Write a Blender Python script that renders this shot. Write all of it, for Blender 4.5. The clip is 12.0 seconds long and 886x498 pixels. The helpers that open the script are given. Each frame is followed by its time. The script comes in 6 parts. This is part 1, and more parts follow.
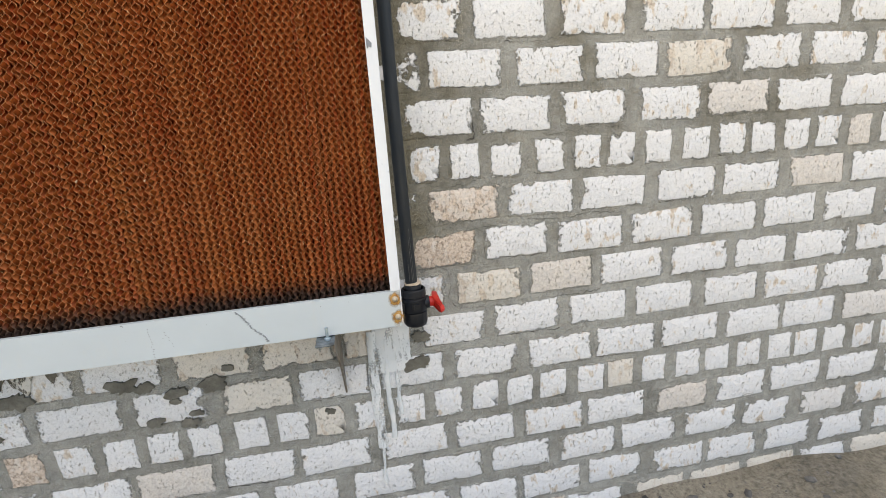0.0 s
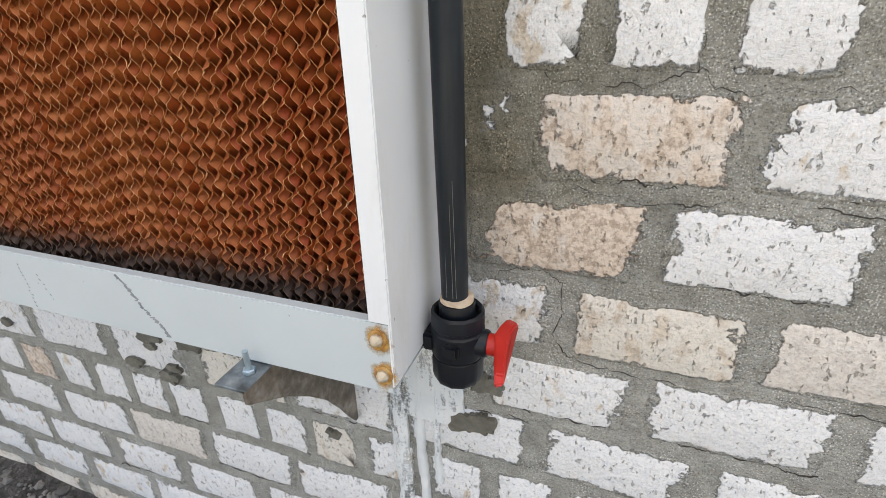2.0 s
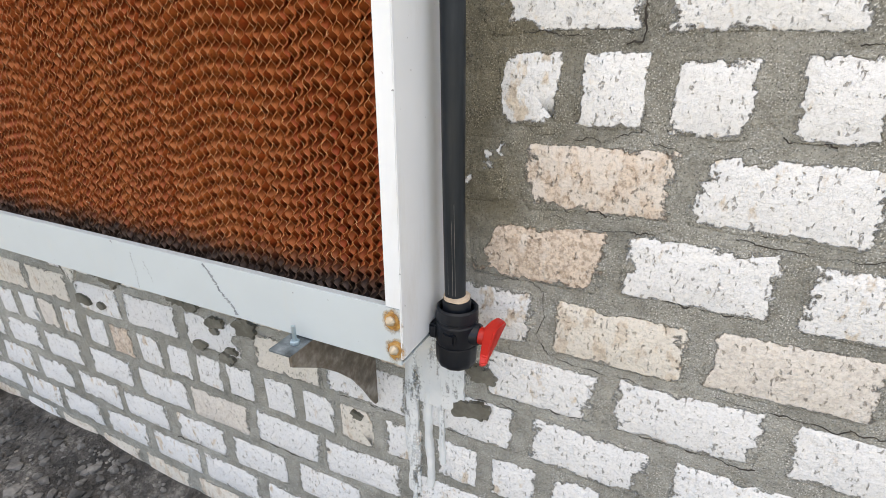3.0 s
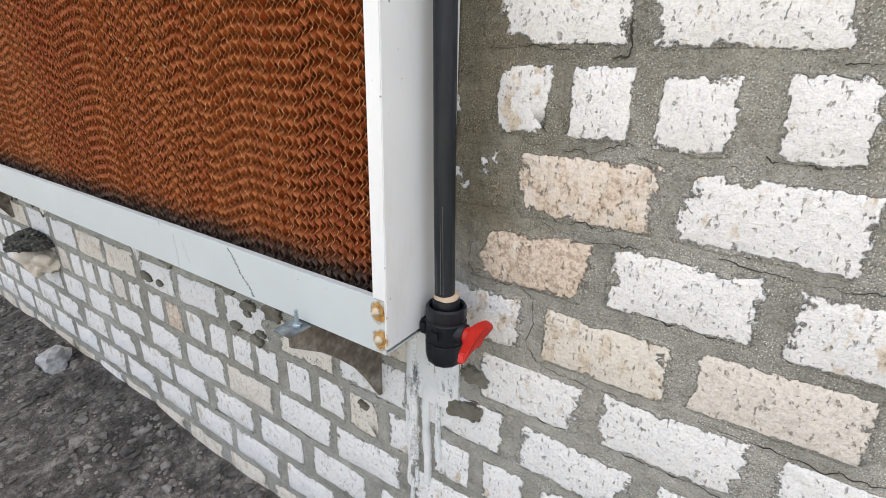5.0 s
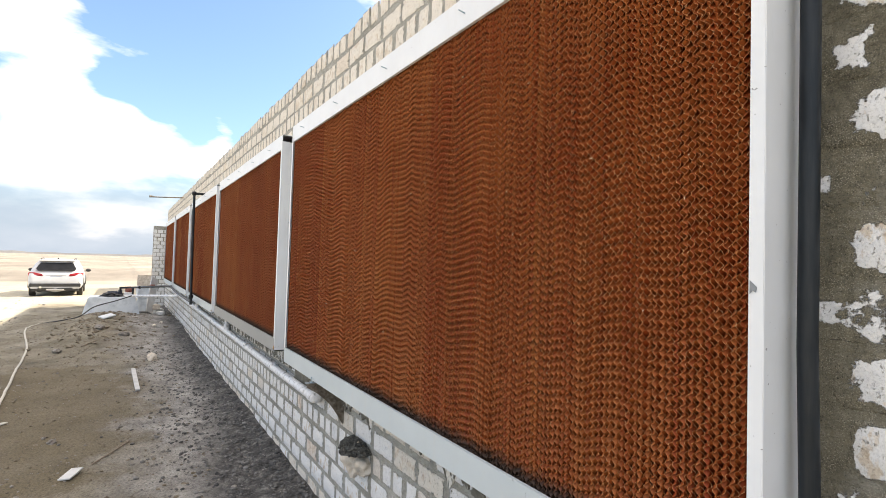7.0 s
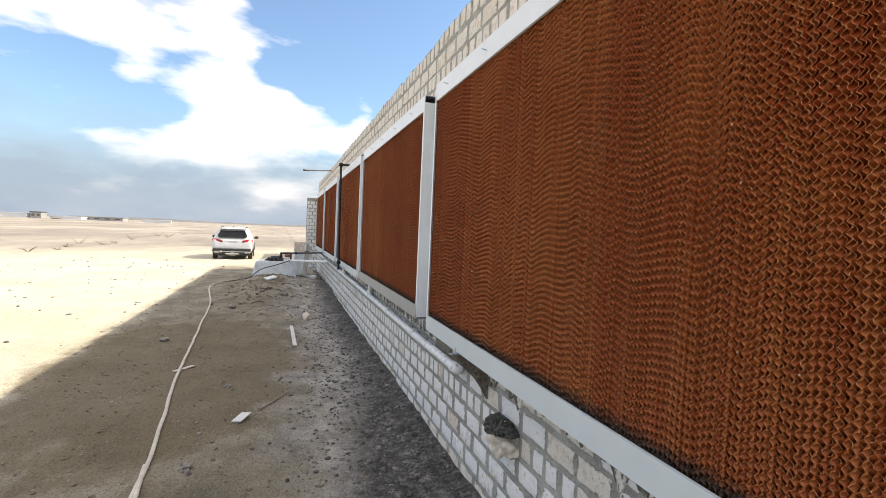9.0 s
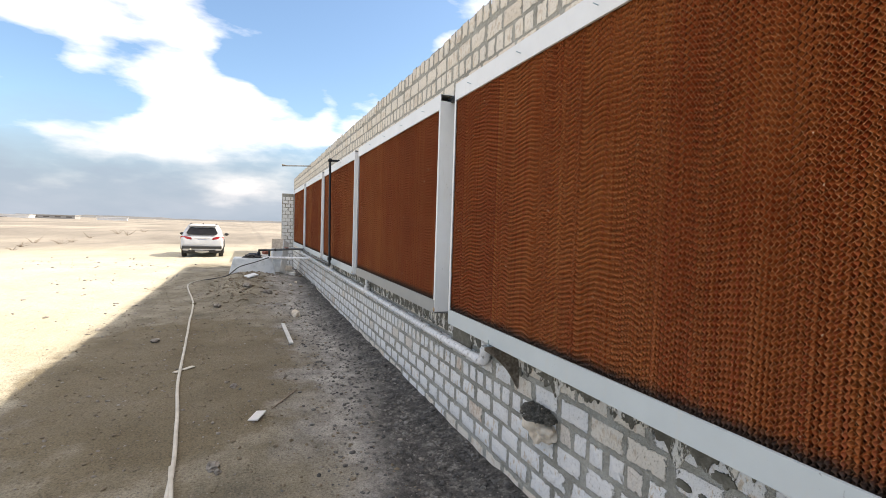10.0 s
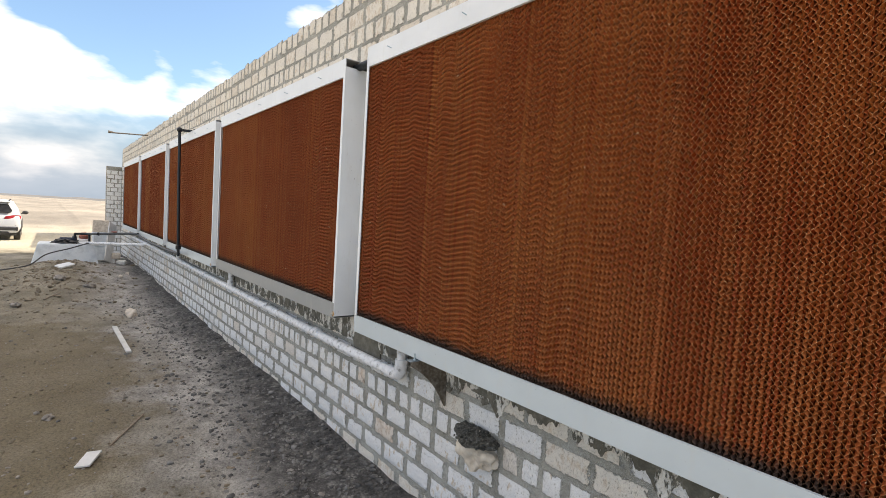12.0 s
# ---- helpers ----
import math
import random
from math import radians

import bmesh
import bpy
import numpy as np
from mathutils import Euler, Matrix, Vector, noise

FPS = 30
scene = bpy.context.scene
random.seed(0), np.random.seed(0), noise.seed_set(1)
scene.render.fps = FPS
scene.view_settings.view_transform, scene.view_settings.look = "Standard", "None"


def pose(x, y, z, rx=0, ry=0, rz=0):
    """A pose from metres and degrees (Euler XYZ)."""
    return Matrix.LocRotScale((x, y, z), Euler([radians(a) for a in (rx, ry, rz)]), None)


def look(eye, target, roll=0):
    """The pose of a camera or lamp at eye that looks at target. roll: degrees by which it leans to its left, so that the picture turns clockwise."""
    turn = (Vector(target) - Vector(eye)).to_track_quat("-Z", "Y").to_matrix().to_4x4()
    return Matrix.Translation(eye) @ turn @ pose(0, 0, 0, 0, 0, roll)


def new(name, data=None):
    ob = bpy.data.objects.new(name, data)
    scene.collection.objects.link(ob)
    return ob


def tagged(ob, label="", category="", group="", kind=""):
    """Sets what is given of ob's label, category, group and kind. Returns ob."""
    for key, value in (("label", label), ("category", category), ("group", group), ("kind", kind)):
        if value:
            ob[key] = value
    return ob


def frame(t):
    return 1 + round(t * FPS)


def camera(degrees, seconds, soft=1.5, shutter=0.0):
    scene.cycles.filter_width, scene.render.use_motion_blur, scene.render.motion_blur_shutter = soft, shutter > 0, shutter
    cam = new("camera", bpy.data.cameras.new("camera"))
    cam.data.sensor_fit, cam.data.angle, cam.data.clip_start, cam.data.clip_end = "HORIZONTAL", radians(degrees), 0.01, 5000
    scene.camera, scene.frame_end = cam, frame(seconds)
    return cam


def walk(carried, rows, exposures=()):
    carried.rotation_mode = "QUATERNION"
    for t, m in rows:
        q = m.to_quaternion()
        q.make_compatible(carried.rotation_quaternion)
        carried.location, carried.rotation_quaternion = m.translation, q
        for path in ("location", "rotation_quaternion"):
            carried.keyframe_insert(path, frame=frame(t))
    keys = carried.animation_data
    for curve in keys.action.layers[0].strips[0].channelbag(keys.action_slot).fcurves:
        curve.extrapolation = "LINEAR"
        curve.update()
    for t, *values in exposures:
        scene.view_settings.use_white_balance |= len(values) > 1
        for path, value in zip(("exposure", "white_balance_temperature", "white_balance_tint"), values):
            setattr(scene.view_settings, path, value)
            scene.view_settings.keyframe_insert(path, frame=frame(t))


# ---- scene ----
cam = camera(84.5, 12.0, soft=0.65)
PATH = [
    (0, (-0.095, -1.381, 1.427), (0.222, 0.53, 0.928), -4.1),
    (0.5, (-0.019, -1.111, 1.387), (0.156, 0.8, 0.825), -0.7),
    (1, (0.036, -0.797, 1.369), (0.151, 1.101, 0.747), 2.7),
    (1.5, (0.142, -0.583, 1.304), (-0.252, 1.196, 0.48), 0.2),
    (2, (0.188, -0.584, 1.324), (-0.421, 1.11, 0.451), -1.2),
    (2.5, (0.246, -0.68, 1.341), (-0.399, 1.007, 0.483), -0.1),
    (3, (0.301, -0.726, 1.367), (-0.484, 0.952, 0.614), 0.1),
    (3.2, (0.332, -0.726, 1.375), (-0.541, 0.922, 0.651), 0.4),
    (4.8, (0.424, -0.718, 1.377), (-0.614, 0.851, 0.701), 1.2),
    (5, (0.425, -0.703, 1.366), (-0.604, 0.857, 0.652), 1.3),
    (5.5, (0.416, -0.723, 1.393), (-0.666, 0.786, 0.649), 0.9),
    (6, (0.409, -0.821, 1.573), (-1.002, 0.564, 1.269), -2.0),
    (6.5, (0.418, -1.01, 1.647), (-1.109, 0.281, 1.686), -1.3),
    (7, (0.406, -1.163, 1.637), (-1.267, -0.07, 1.701), 1.7),
    (7.2, (0.379, -1.178, 1.629), (-1.339, -0.154, 1.638), 3.1),
    (9, (0.114, -1.14, 1.595), (-1.786, -0.518, 1.527), 2.5),
    (9.5, (0.088, -1.26, 1.589), (-1.812, -0.642, 1.519), 2.2),
    (10, (0.067, -1.515, 1.598), (-1.787, -0.769, 1.51), 1.8),
    (10.5, (0.035, -1.621, 1.606), (-1.732, -0.689, 1.517), 3.0),
    (11, (-0.114, -1.605, 1.584), (-1.835, -0.592, 1.476), 2.3),
    (11.5, (-0.309, -1.588, 1.602), (-1.99, -0.508, 1.497), 1.2),
    (12, (-0.517, -1.61, 1.614), (-2.073, -0.359, 1.499), 3.5),
]
walk(cam, [(t, look(eye, target, roll)) for t, eye, target, roll in PATH], [(0.0, 0.86, 7550, 11), (1.2, 0.80, 7450, 12), (3.0, 1.04, 7500, 12), (6.5, 0.88, 7500, 12), (7.2, 0.62, 7400, 12), (9.0, 0.36, 7200, 12), (12.0, 0.42, 7400, 12)])

# ---- world and light ----
world = bpy.data.worlds.new("sky_world")
scene.world = world
world.use_nodes = True
wn = world.node_tree
wn.nodes.clear()
SUN_DIR = Vector((0.25, 3.4, 3.12)).normalized()
sky = wn.nodes.new("ShaderNodeTexSky")
sky.sky_type = 'NISHITA'
sky.sun_disc = False
sky.sun_elevation = math.asin(SUN_DIR.z)
sky.sun_rotation = math.atan2(SUN_DIR.x, SUN_DIR.y)
sky.dust_density = 1.5
wtc = wn.nodes.new("ShaderNodeTexCoord")
wmap = wn.nodes.new("ShaderNodeMapping")
wmap.inputs["Scale"].default_value = (2.2, 2.2, 6.5)
wmap.inputs["Location"].default_value = (0.35, 0.2, 0.1)
wn.links.new(wtc.outputs["Generated"], wmap.inputs["Vector"])
cl = wn.nodes.new("ShaderNodeTexNoise")
cl.inputs["Scale"].default_value = 2.1
cl.inputs["Detail"].default_value = 7
cl.inputs["Roughness"].default_value = 0.52
wn.links.new(wmap.outputs["Vector"], cl.inputs["Vector"])
clr = wn.nodes.new("ShaderNodeValToRGB")
clr.color_ramp.elements[0].position = 0.43
clr.color_ramp.elements[1].position = 0.68
wsep = wn.nodes.new("ShaderNodeSeparateXYZ")
wn.links.new(wtc.outputs["Generated"], wsep.inputs[0])


def sky_math(op, a, b):
    n = wn.nodes.new("ShaderNodeMath")
    n.operation = op
    for socket, value in zip(n.inputs, (a, b)):
        if isinstance(value, float):
            socket.default_value = value
        else:
            wn.links.new(value, socket)
    return n.outputs[0]


# cloud cover: thick low down, broken half way up, closing again overhead
# the overhead cover lies out of view, added to whiten and brighten the light
cover = wn.nodes.new("ShaderNodeValToRGB")
for k, (at, value) in enumerate(((0.15, 0.50), (0.34, 0.39), (0.48, 0.40), (0.60, 0.60))):
    e = cover.color_ramp.elements[k] if k < 2 else cover.color_ramp.elements.new(at)
    e.position, e.color = at, (value, value, value, 1)
wn.links.new(wsep.outputs[2], cover.inputs["Fac"])
amount = sky_math('ADD', cl.outputs["Fac"], sky_math('MULTIPLY', sky_math('SUBTRACT', cover.outputs["Color"], 0.5), 0.9))
# single cumulus heaps (+) and clear patches (-): direction, angular radius, weight
for d, degrees, weight in (((-0.89, -0.35, 0.33), 9, 0.15), ((-0.928, -0.19, 0.34), 8, 0.17), ((-0.96, -0.022, 0.28), 5.5, 0.17), ((-0.968, 0.104, 0.227), 3.2, 0.16),
                           ((-0.946, 0.196, 0.255), 4, 0.15), ((-0.97, -0.17, 0.15), 7, 0.06), ((-0.985, -0.01, 0.14), 6, 0.08),
                           ((-0.924, 0.126, 0.38), 11, -0.22), ((-0.906, -0.37, 0.215), 6, -0.16), ((-0.947, -0.235, 0.225), 5, -0.14), ((-0.978, 0.053, 0.20), 4, -0.12)):
    dot = wn.nodes.new("ShaderNodeVectorMath")
    dot.operation = 'DOT_PRODUCT'
    wn.links.new(wtc.outputs["Generated"], dot.inputs[0])
    dot.inputs[1].default_value = Vector(d).normalized()
    near_by = wn.nodes.new("ShaderNodeMapRange")
    near_by.interpolation_type = 'SMOOTHSTEP'
    wn.links.new(dot.outputs["Value"], near_by.inputs["Value"])
    near_by.inputs["From Min"].default_value = math.cos(radians(degrees * 1.25))
    near_by.inputs["From Max"].default_value = math.cos(radians(degrees * 0.45))
    near_by.inputs["To Max"].default_value = weight
    amount = sky_math('ADD', amount, near_by.outputs["Result"])
wn.links.new(amount, clr.inputs["Fac"])
azure = wn.nodes.new("ShaderNodeMix")
azure.data_type, azure.blend_type = 'RGBA', 'MULTIPLY'
azure.inputs[0].default_value = 1.0
azure.inputs[7].default_value = (0.96, 1.17, 1.33, 1)
wn.links.new(sky.outputs["Color"], azure.inputs[6])
cmix = wn.nodes.new("ShaderNodeMix")
cmix.data_type = 'RGBA'
cmix.inputs[7].default_value = (10.5, 10.0, 9.6, 1)
wn.links.new(clr.outputs["Color"], cmix.inputs[0])
wn.links.new(azure.outputs[2], cmix.inputs[6])
wlow = wn.nodes.new("ShaderNodeValToRGB")
wlow.color_ramp.elements[0].position, wlow.color_ramp.elements[0].color = 0.145, (0.88, 0.93, 0.93, 1)
wlow.color_ramp.elements[1].position, wlow.color_ramp.elements[1].color = 0.285, (0, 0, 0, 1)
wrag = wn.nodes.new("ShaderNodeMath")
wrag.operation = 'MULTIPLY_ADD'
wn.links.new(cl.outputs["Fac"], wrag.inputs[0])
wrag.inputs[1].default_value = 0.2
wn.links.new(wsep.outputs[2], wrag.inputs[2])
wn.links.new(wrag.outputs[0], wlow.inputs["Fac"])
bank = wn.nodes.new("ShaderNodeMix")
bank.data_type = 'RGBA'
bank.inputs[7].default_value = (2.25, 2.85, 3.75, 1)
wn.links.new(wlow.outputs["Color"], bank.inputs[0])
wn.links.new(cmix.outputs[2], bank.inputs[6])
wbg = wn.nodes.new("ShaderNodeBackground")
wbg.inputs["Strength"].default_value = 0.15
wn.links.new(bank.outputs[2], wbg.inputs["Color"])
wout = wn.nodes.new("ShaderNodeOutputWorld")
wn.links.new(wbg.outputs["Background"], wout.inputs["Surface"])

sun = new("sun", bpy.data.lights.new("sun", 'SUN'))
sun.data.energy = 5.0
sun.data.angle = radians(0.55)
sun.data.color = (1.0, 0.94, 0.84)
sun.matrix_world = look(SUN_DIR * 60, (0, 0, 0))


# ---- materials ----
def material(name, rough=0.7, metal=0.0):
    m = bpy.data.materials.new(name)
    m.use_nodes = True
    b = m.node_tree.nodes["Principled BSDF"]
    b.inputs["Roughness"].default_value = rough
    b.inputs["Metallic"].default_value = metal
    return m, m.node_tree, b


def place(nt, kind="Position"):
    if kind == "Position":
        return nt.nodes.new("ShaderNodeNewGeometry").outputs["Position"]
    return nt.nodes.new("ShaderNodeTexCoord").outputs[kind]


def fuzz(nt, vec, scale, detail=4.0, rough=0.55, stretch=None):
    if stretch:
        mp = nt.nodes.new("ShaderNodeMapping")
        mp.inputs["Scale"].default_value = stretch
        nt.links.new(vec, mp.inputs["Vector"])
        vec = mp.outputs["Vector"]
    n = nt.nodes.new("ShaderNodeTexNoise")
    n.inputs["Scale"].default_value = scale
    n.inputs["Detail"].default_value = detail
    n.inputs["Roughness"].default_value = rough
    nt.links.new(vec, n.inputs["Vector"])
    return n.outputs["Fac"]


def ramp(nt, fac, stops):
    r = nt.nodes.new("ShaderNodeValToRGB")
    e = r.color_ramp.elements
    while len(e) < len(stops):
        e.new(0.5)
    for k, (p, c) in enumerate(stops):
        e[k].position = p
        e[k].color = (c, c, c, 1) if isinstance(c, (int, float)) else (*c, 1)
    nt.links.new(fac, r.inputs["Fac"])
    return r.outputs["Color"]


def put(nt, socket, value):
    if isinstance(value, (int, float)):
        socket.default_value = value
    elif isinstance(value, tuple):
        socket.default_value = (*value, 1)
    else:
        nt.links.new(value, socket)


def blend(nt, fac, a, b, how='MIX'):
    n = nt.nodes.new("ShaderNodeMix")
    n.data_type = 'RGBA'
    n.blend_type = how
    put(nt, n.inputs[0], fac)
    put(nt, n.inputs[6], a)
    put(nt, n.inputs[7], b)
    return n.outputs[2]


def calc(nt, op, a, b=0.0):
    n = nt.nodes.new("ShaderNodeMath")
    n.operation = op
    put(nt, n.inputs[0], a)
    put(nt, n.inputs[1], b)
    return n.outputs[0]


def split(nt, vec):
    n = nt.nodes.new("ShaderNodeSeparateXYZ")
    nt.links.new(vec, n.inputs[0])
    return n.outputs


def relief(nt, bsdf, height, strength=0.5, dist=0.003):
    n = nt.nodes.new("ShaderNodeBump")
    n.inputs["Strength"].default_value = strength
    n.inputs["Distance"].default_value = dist
    nt.links.new(height, n.inputs["Height"])
    nt.links.new(n.outputs["Normal"], bsdf.inputs["Normal"])


def chance(nt):
    """A random number for each piece, be it an object or an island of a joined mesh."""
    a = nt.nodes.new("ShaderNodeObjectInfo").outputs["Random"]
    b = nt.nodes.new("ShaderNodeNewGeometry").outputs["Random Per Island"]
    return calc(nt, 'FRACT', calc(nt, 'ADD', a, b))


MORTAR_STOPS = [(0.34, (0.11, 0.107, 0.088)), (0.45, (0.27, 0.265, 0.232)), (0.54, (0.385, 0.38, 0.342)), (0.66, (0.58, 0.575, 0.53))]


def mortar_colour(nt, p):
    big = fuzz(nt, p, 3.2, 5)
    fine = fuzz(nt, p, 170, 5, 0.8)
    mid = fuzz(nt, p, 38, 3, 0.6)
    c = ramp(nt, calc(nt, 'ADD', calc(nt, 'MULTIPLY', big, 0.36), calc(nt, 'ADD', calc(nt, 'MULTIPLY', fine, 0.36), calc(nt, 'MULTIPLY', mid, 0.28))), MORTAR_STOPS)
    grit = fuzz(nt, p, 230, 5, 0.8)
    c = blend(nt, ramp(nt, grit, [(0.58, 0.0), (0.66, 0.75)]), c, (0.60, 0.59, 0.56))
    c = blend(nt, ramp(nt, grit, [(0.33, 0.8), (0.43, 0.0)]), c, (0.05, 0.048, 0.042))
    # single pale and dark grains of sand
    sand = fuzz(nt, p, 430, 1.5, 0.6)
    clump = ramp(nt, fuzz(nt, p, 13, 3), [(0.40, 0.2), (0.56, 1.0)])
    c = blend(nt, calc(nt, 'MULTIPLY', ramp(nt, sand, [(0.585, 0.0), (0.64, 0.95)]), clump), c, (0.76, 0.75, 0.72))
    c = blend(nt, ramp(nt, sand, [(0.33, 0.8), (0.38, 0.0)]), c, (0.045, 0.043, 0.038))
    stain = calc(nt, 'MULTIPLY', beside_pipe(nt, p, 0.24), 0.9)
    patch = calc(nt, 'MULTIPLY', ramp(nt, fuzz(nt, p, 2.1, 5, 0.6), [(0.45, 0.0), (0.60, 0.75)]), ramp(nt, calc(nt, 'MULTIPLY', split(nt, p)[2], 0.25), [(0.31, 0.15), (0.375, 1.0), (0.61, 1.0), (0.65, 0.1)]))
    return blend(nt, calc(nt, 'MAXIMUM', stain, patch), c, (0.50, 0.45, 0.34), 'MULTIPLY')


def beside_pipe(nt, p, reach):
    """How much wet cement was daubed there: beside the pipe, above its valve, with a wandering edge."""
    xyz = split(nt, p)
    x = calc(nt, 'ADD', xyz[0], calc(nt, 'MULTIPLY', calc(nt, 'SUBTRACT', fuzz(nt, p, 7, 6, 0.65), 0.5), reach * 1.5))
    side = calc(nt, 'MULTIPLY', ramp(nt, x, [(reach * 0.3, 1.0), (reach, 0.0)]), ramp(nt, calc(nt, 'ADD', xyz[0], 0.5), [(0.2, 0.0), (0.3, 1.0)]))
    return calc(nt, 'MULTIPLY', side, ramp(nt, calc(nt, 'MULTIPLY', xyz[2], 0.4), [(0.395, 0.0), (0.45, 1.0)]))


def mortar_height(nt, p):
    return calc(nt, 'ADD', calc(nt, 'MULTIPLY', fuzz(nt, p, 14, 5, 0.6), 1.2), calc(nt, 'MULTIPLY', fuzz(nt, p, 160, 4, 0.75), 0.22))


def make_mortar():
    m, nt, b = material("cement_mortar", 0.93)
    p = place(nt)
    nt.links.new(mortar_colour(nt, p), b.inputs["Base Color"])
    relief(nt, b, mortar_height(nt, p), 1.0, 0.022)
    return m


def make_plaster():
    m, nt, b = material("wet_cement_plaster", 0.85)
    p = place(nt)
    c = ramp(nt, fuzz(nt, p, 16, 8, 0.72), [(0.3, (0.085, 0.08, 0.062)), (0.5, (0.15, 0.142, 0.115)), (0.7, (0.27, 0.257, 0.22))])
    nt.links.new(c, b.inputs["Base Color"])
    h = calc(nt, 'ADD', fuzz(nt, p, 22, 5, 0.6), calc(nt, 'MULTIPLY', fuzz(nt, p, 180, 3), 0.3))
    relief(nt, b, h, 0.9, 0.008)
    return m


def make_patchy_plaster():
    """Dark cement over blocks, with torn upright streaks where the whitewash still shows."""
    m, nt, b = material("cement_torn_over_whitewash", 0.88)
    p = place(nt)
    dark = ramp(nt, fuzz(nt, p, 16, 8, 0.72), [(0.3, (0.075, 0.07, 0.055)), (0.5, (0.14, 0.132, 0.108)), (0.7, (0.26, 0.248, 0.212))])
    torn = calc(nt, 'ADD', calc(nt, 'MULTIPLY', fuzz(nt, p, 9, 3, 0.6, (1.3, 1, 0.7)), 0.62), calc(nt, 'MULTIPLY', fuzz(nt, p, 48, 5, 0.75, (1.5, 1, 0.55)), 0.38))
    bare = ramp(nt, torn, [(0.515, 0.0), (0.535, 1.0)])
    nt.links.new(blend(nt, bare, dark, ramp(nt, fuzz(nt, p, 80, 4, 0.7), [(0.3, (0.42, 0.39, 0.33)), (0.48, (0.76, 0.74, 0.69))])), b.inputs["Base Color"])
    relief(nt, b, calc(nt, 'SUBTRACT', mortar_height(nt, p), calc(nt, 'MULTIPLY', bare, 0.35)), 1.0, 0.012)
    return m


def make_brick(name, light, body, chip, paint):
    """Limestone block, whitewashed to the given degree; cement smeared over its ragged rim."""
    m, nt, b = material(name, 0.9)
    p = place(nt)
    rnd = chance(nt)
    uv = split(nt, nt.nodes.new("ShaderNodeUVMap").outputs["UV"])
    ex = calc(nt, 'ABSOLUTE', calc(nt, 'SUBTRACT', uv[0], 0.5))
    ez = calc(nt, 'ABSOLUTE', calc(nt, 'SUBTRACT', uv[1], 0.5))
    edge = calc(nt, 'MULTIPLY', calc(nt, 'MAXIMUM', ex, ez), 2.0)
    ragged = calc(nt, 'ADD', edge, calc(nt, 'MULTIPLY', calc(nt, 'SUBTRACT', fuzz(nt, p, 34, 5, 0.68), 0.5), 0.95))
    ragged = calc(nt, 'ADD', ragged, calc(nt, 'MULTIPLY', calc(nt, 'SUBTRACT', fuzz(nt, p, 11, 2), 0.5), 0.78))
    ragged = calc(nt, 'ADD', ragged, calc(nt, 'MULTIPLY', calc(nt, 'SUBTRACT', fuzz(nt, p, 1.9, 2), 0.5), 0.5))
    ragged = calc(nt, 'ADD', ragged, calc(nt, 'MULTIPLY', beside_pipe(nt, p, 0.10), 0.62))
    smear = ramp(nt, ragged, [(0.93, 0.0), (0.98, 1.0)])
    rim = calc(nt, 'ADD', edge, calc(nt, 'MULTIPLY', calc(nt, 'SUBTRACT', fuzz(nt, p, 70, 5, 0.72), 0.5), 0.34))
    smear = calc(nt, 'MAXIMUM', smear, ramp(nt, rim, [(0.92, 0.0), (0.945, 1.0)]))
    stone = blend(nt, ramp(nt, fuzz(nt, p, 130, 4, 0.65), [(0.46, 0.0), (0.60, 1.0)]), body, chip)
    wash = blend(nt, fuzz(nt, p, 7, 4), light, tuple(v * 0.9 for v in light))
    brushed = fuzz(nt, p, 30, 4, 0.62, (1.0, 1.0, 0.55))
    limit = calc(nt, 'ADD', calc(nt, 'MULTIPLY', calc(nt, 'SUBTRACT', rnd, 0.5), 0.16), paint)
    worn = ramp(nt, calc(nt, 'ADD', calc(nt, 'SUBTRACT', brushed, limit), 0.5), [(0.49, 0.0), (0.56, 1.0)])
    c = blend(nt, worn, wash, stone)
    bare = ramp(nt, rnd, [(0.94, 0.0), (0.97, 0.6)])
    c = blend(nt, bare, c, stone)
    pits = ramp(nt, fuzz(nt, p, 150, 3, 0.6, (1.0, 1.0, 0.6)), [(0.32, 1.0), (0.37, 0.0)])
    c = blend(nt, calc(nt, 'MULTIPLY', pits, 0.5), c, (0.24, 0.20, 0.155))
    c = blend(nt, 0.65, c, ramp(nt, fuzz(nt, p, 240, 4, 0.8), [(0.32, 0.55), (0.48, 1.0), (0.7, 1.08)]), 'MULTIPLY')
    c = blend(nt, smear, c, mortar_colour(nt, p))
    nt.links.new(c, b.inputs["Base Color"])
    h = calc(nt, 'SUBTRACT', fuzz(nt, p, 45, 5, 0.7), calc(nt, 'MULTIPLY', pits, 0.6))
    h = calc(nt, 'MULTIPLY', calc(nt, 'MULTIPLY', h, 0.30), calc(nt, 'SUBTRACT', 1.0, smear))
    h = calc(nt, 'ADD', h, calc(nt, 'MULTIPLY', mortar_height(nt, p), smear))
    relief(nt, b, h, 1.0, 0.022)
    return m


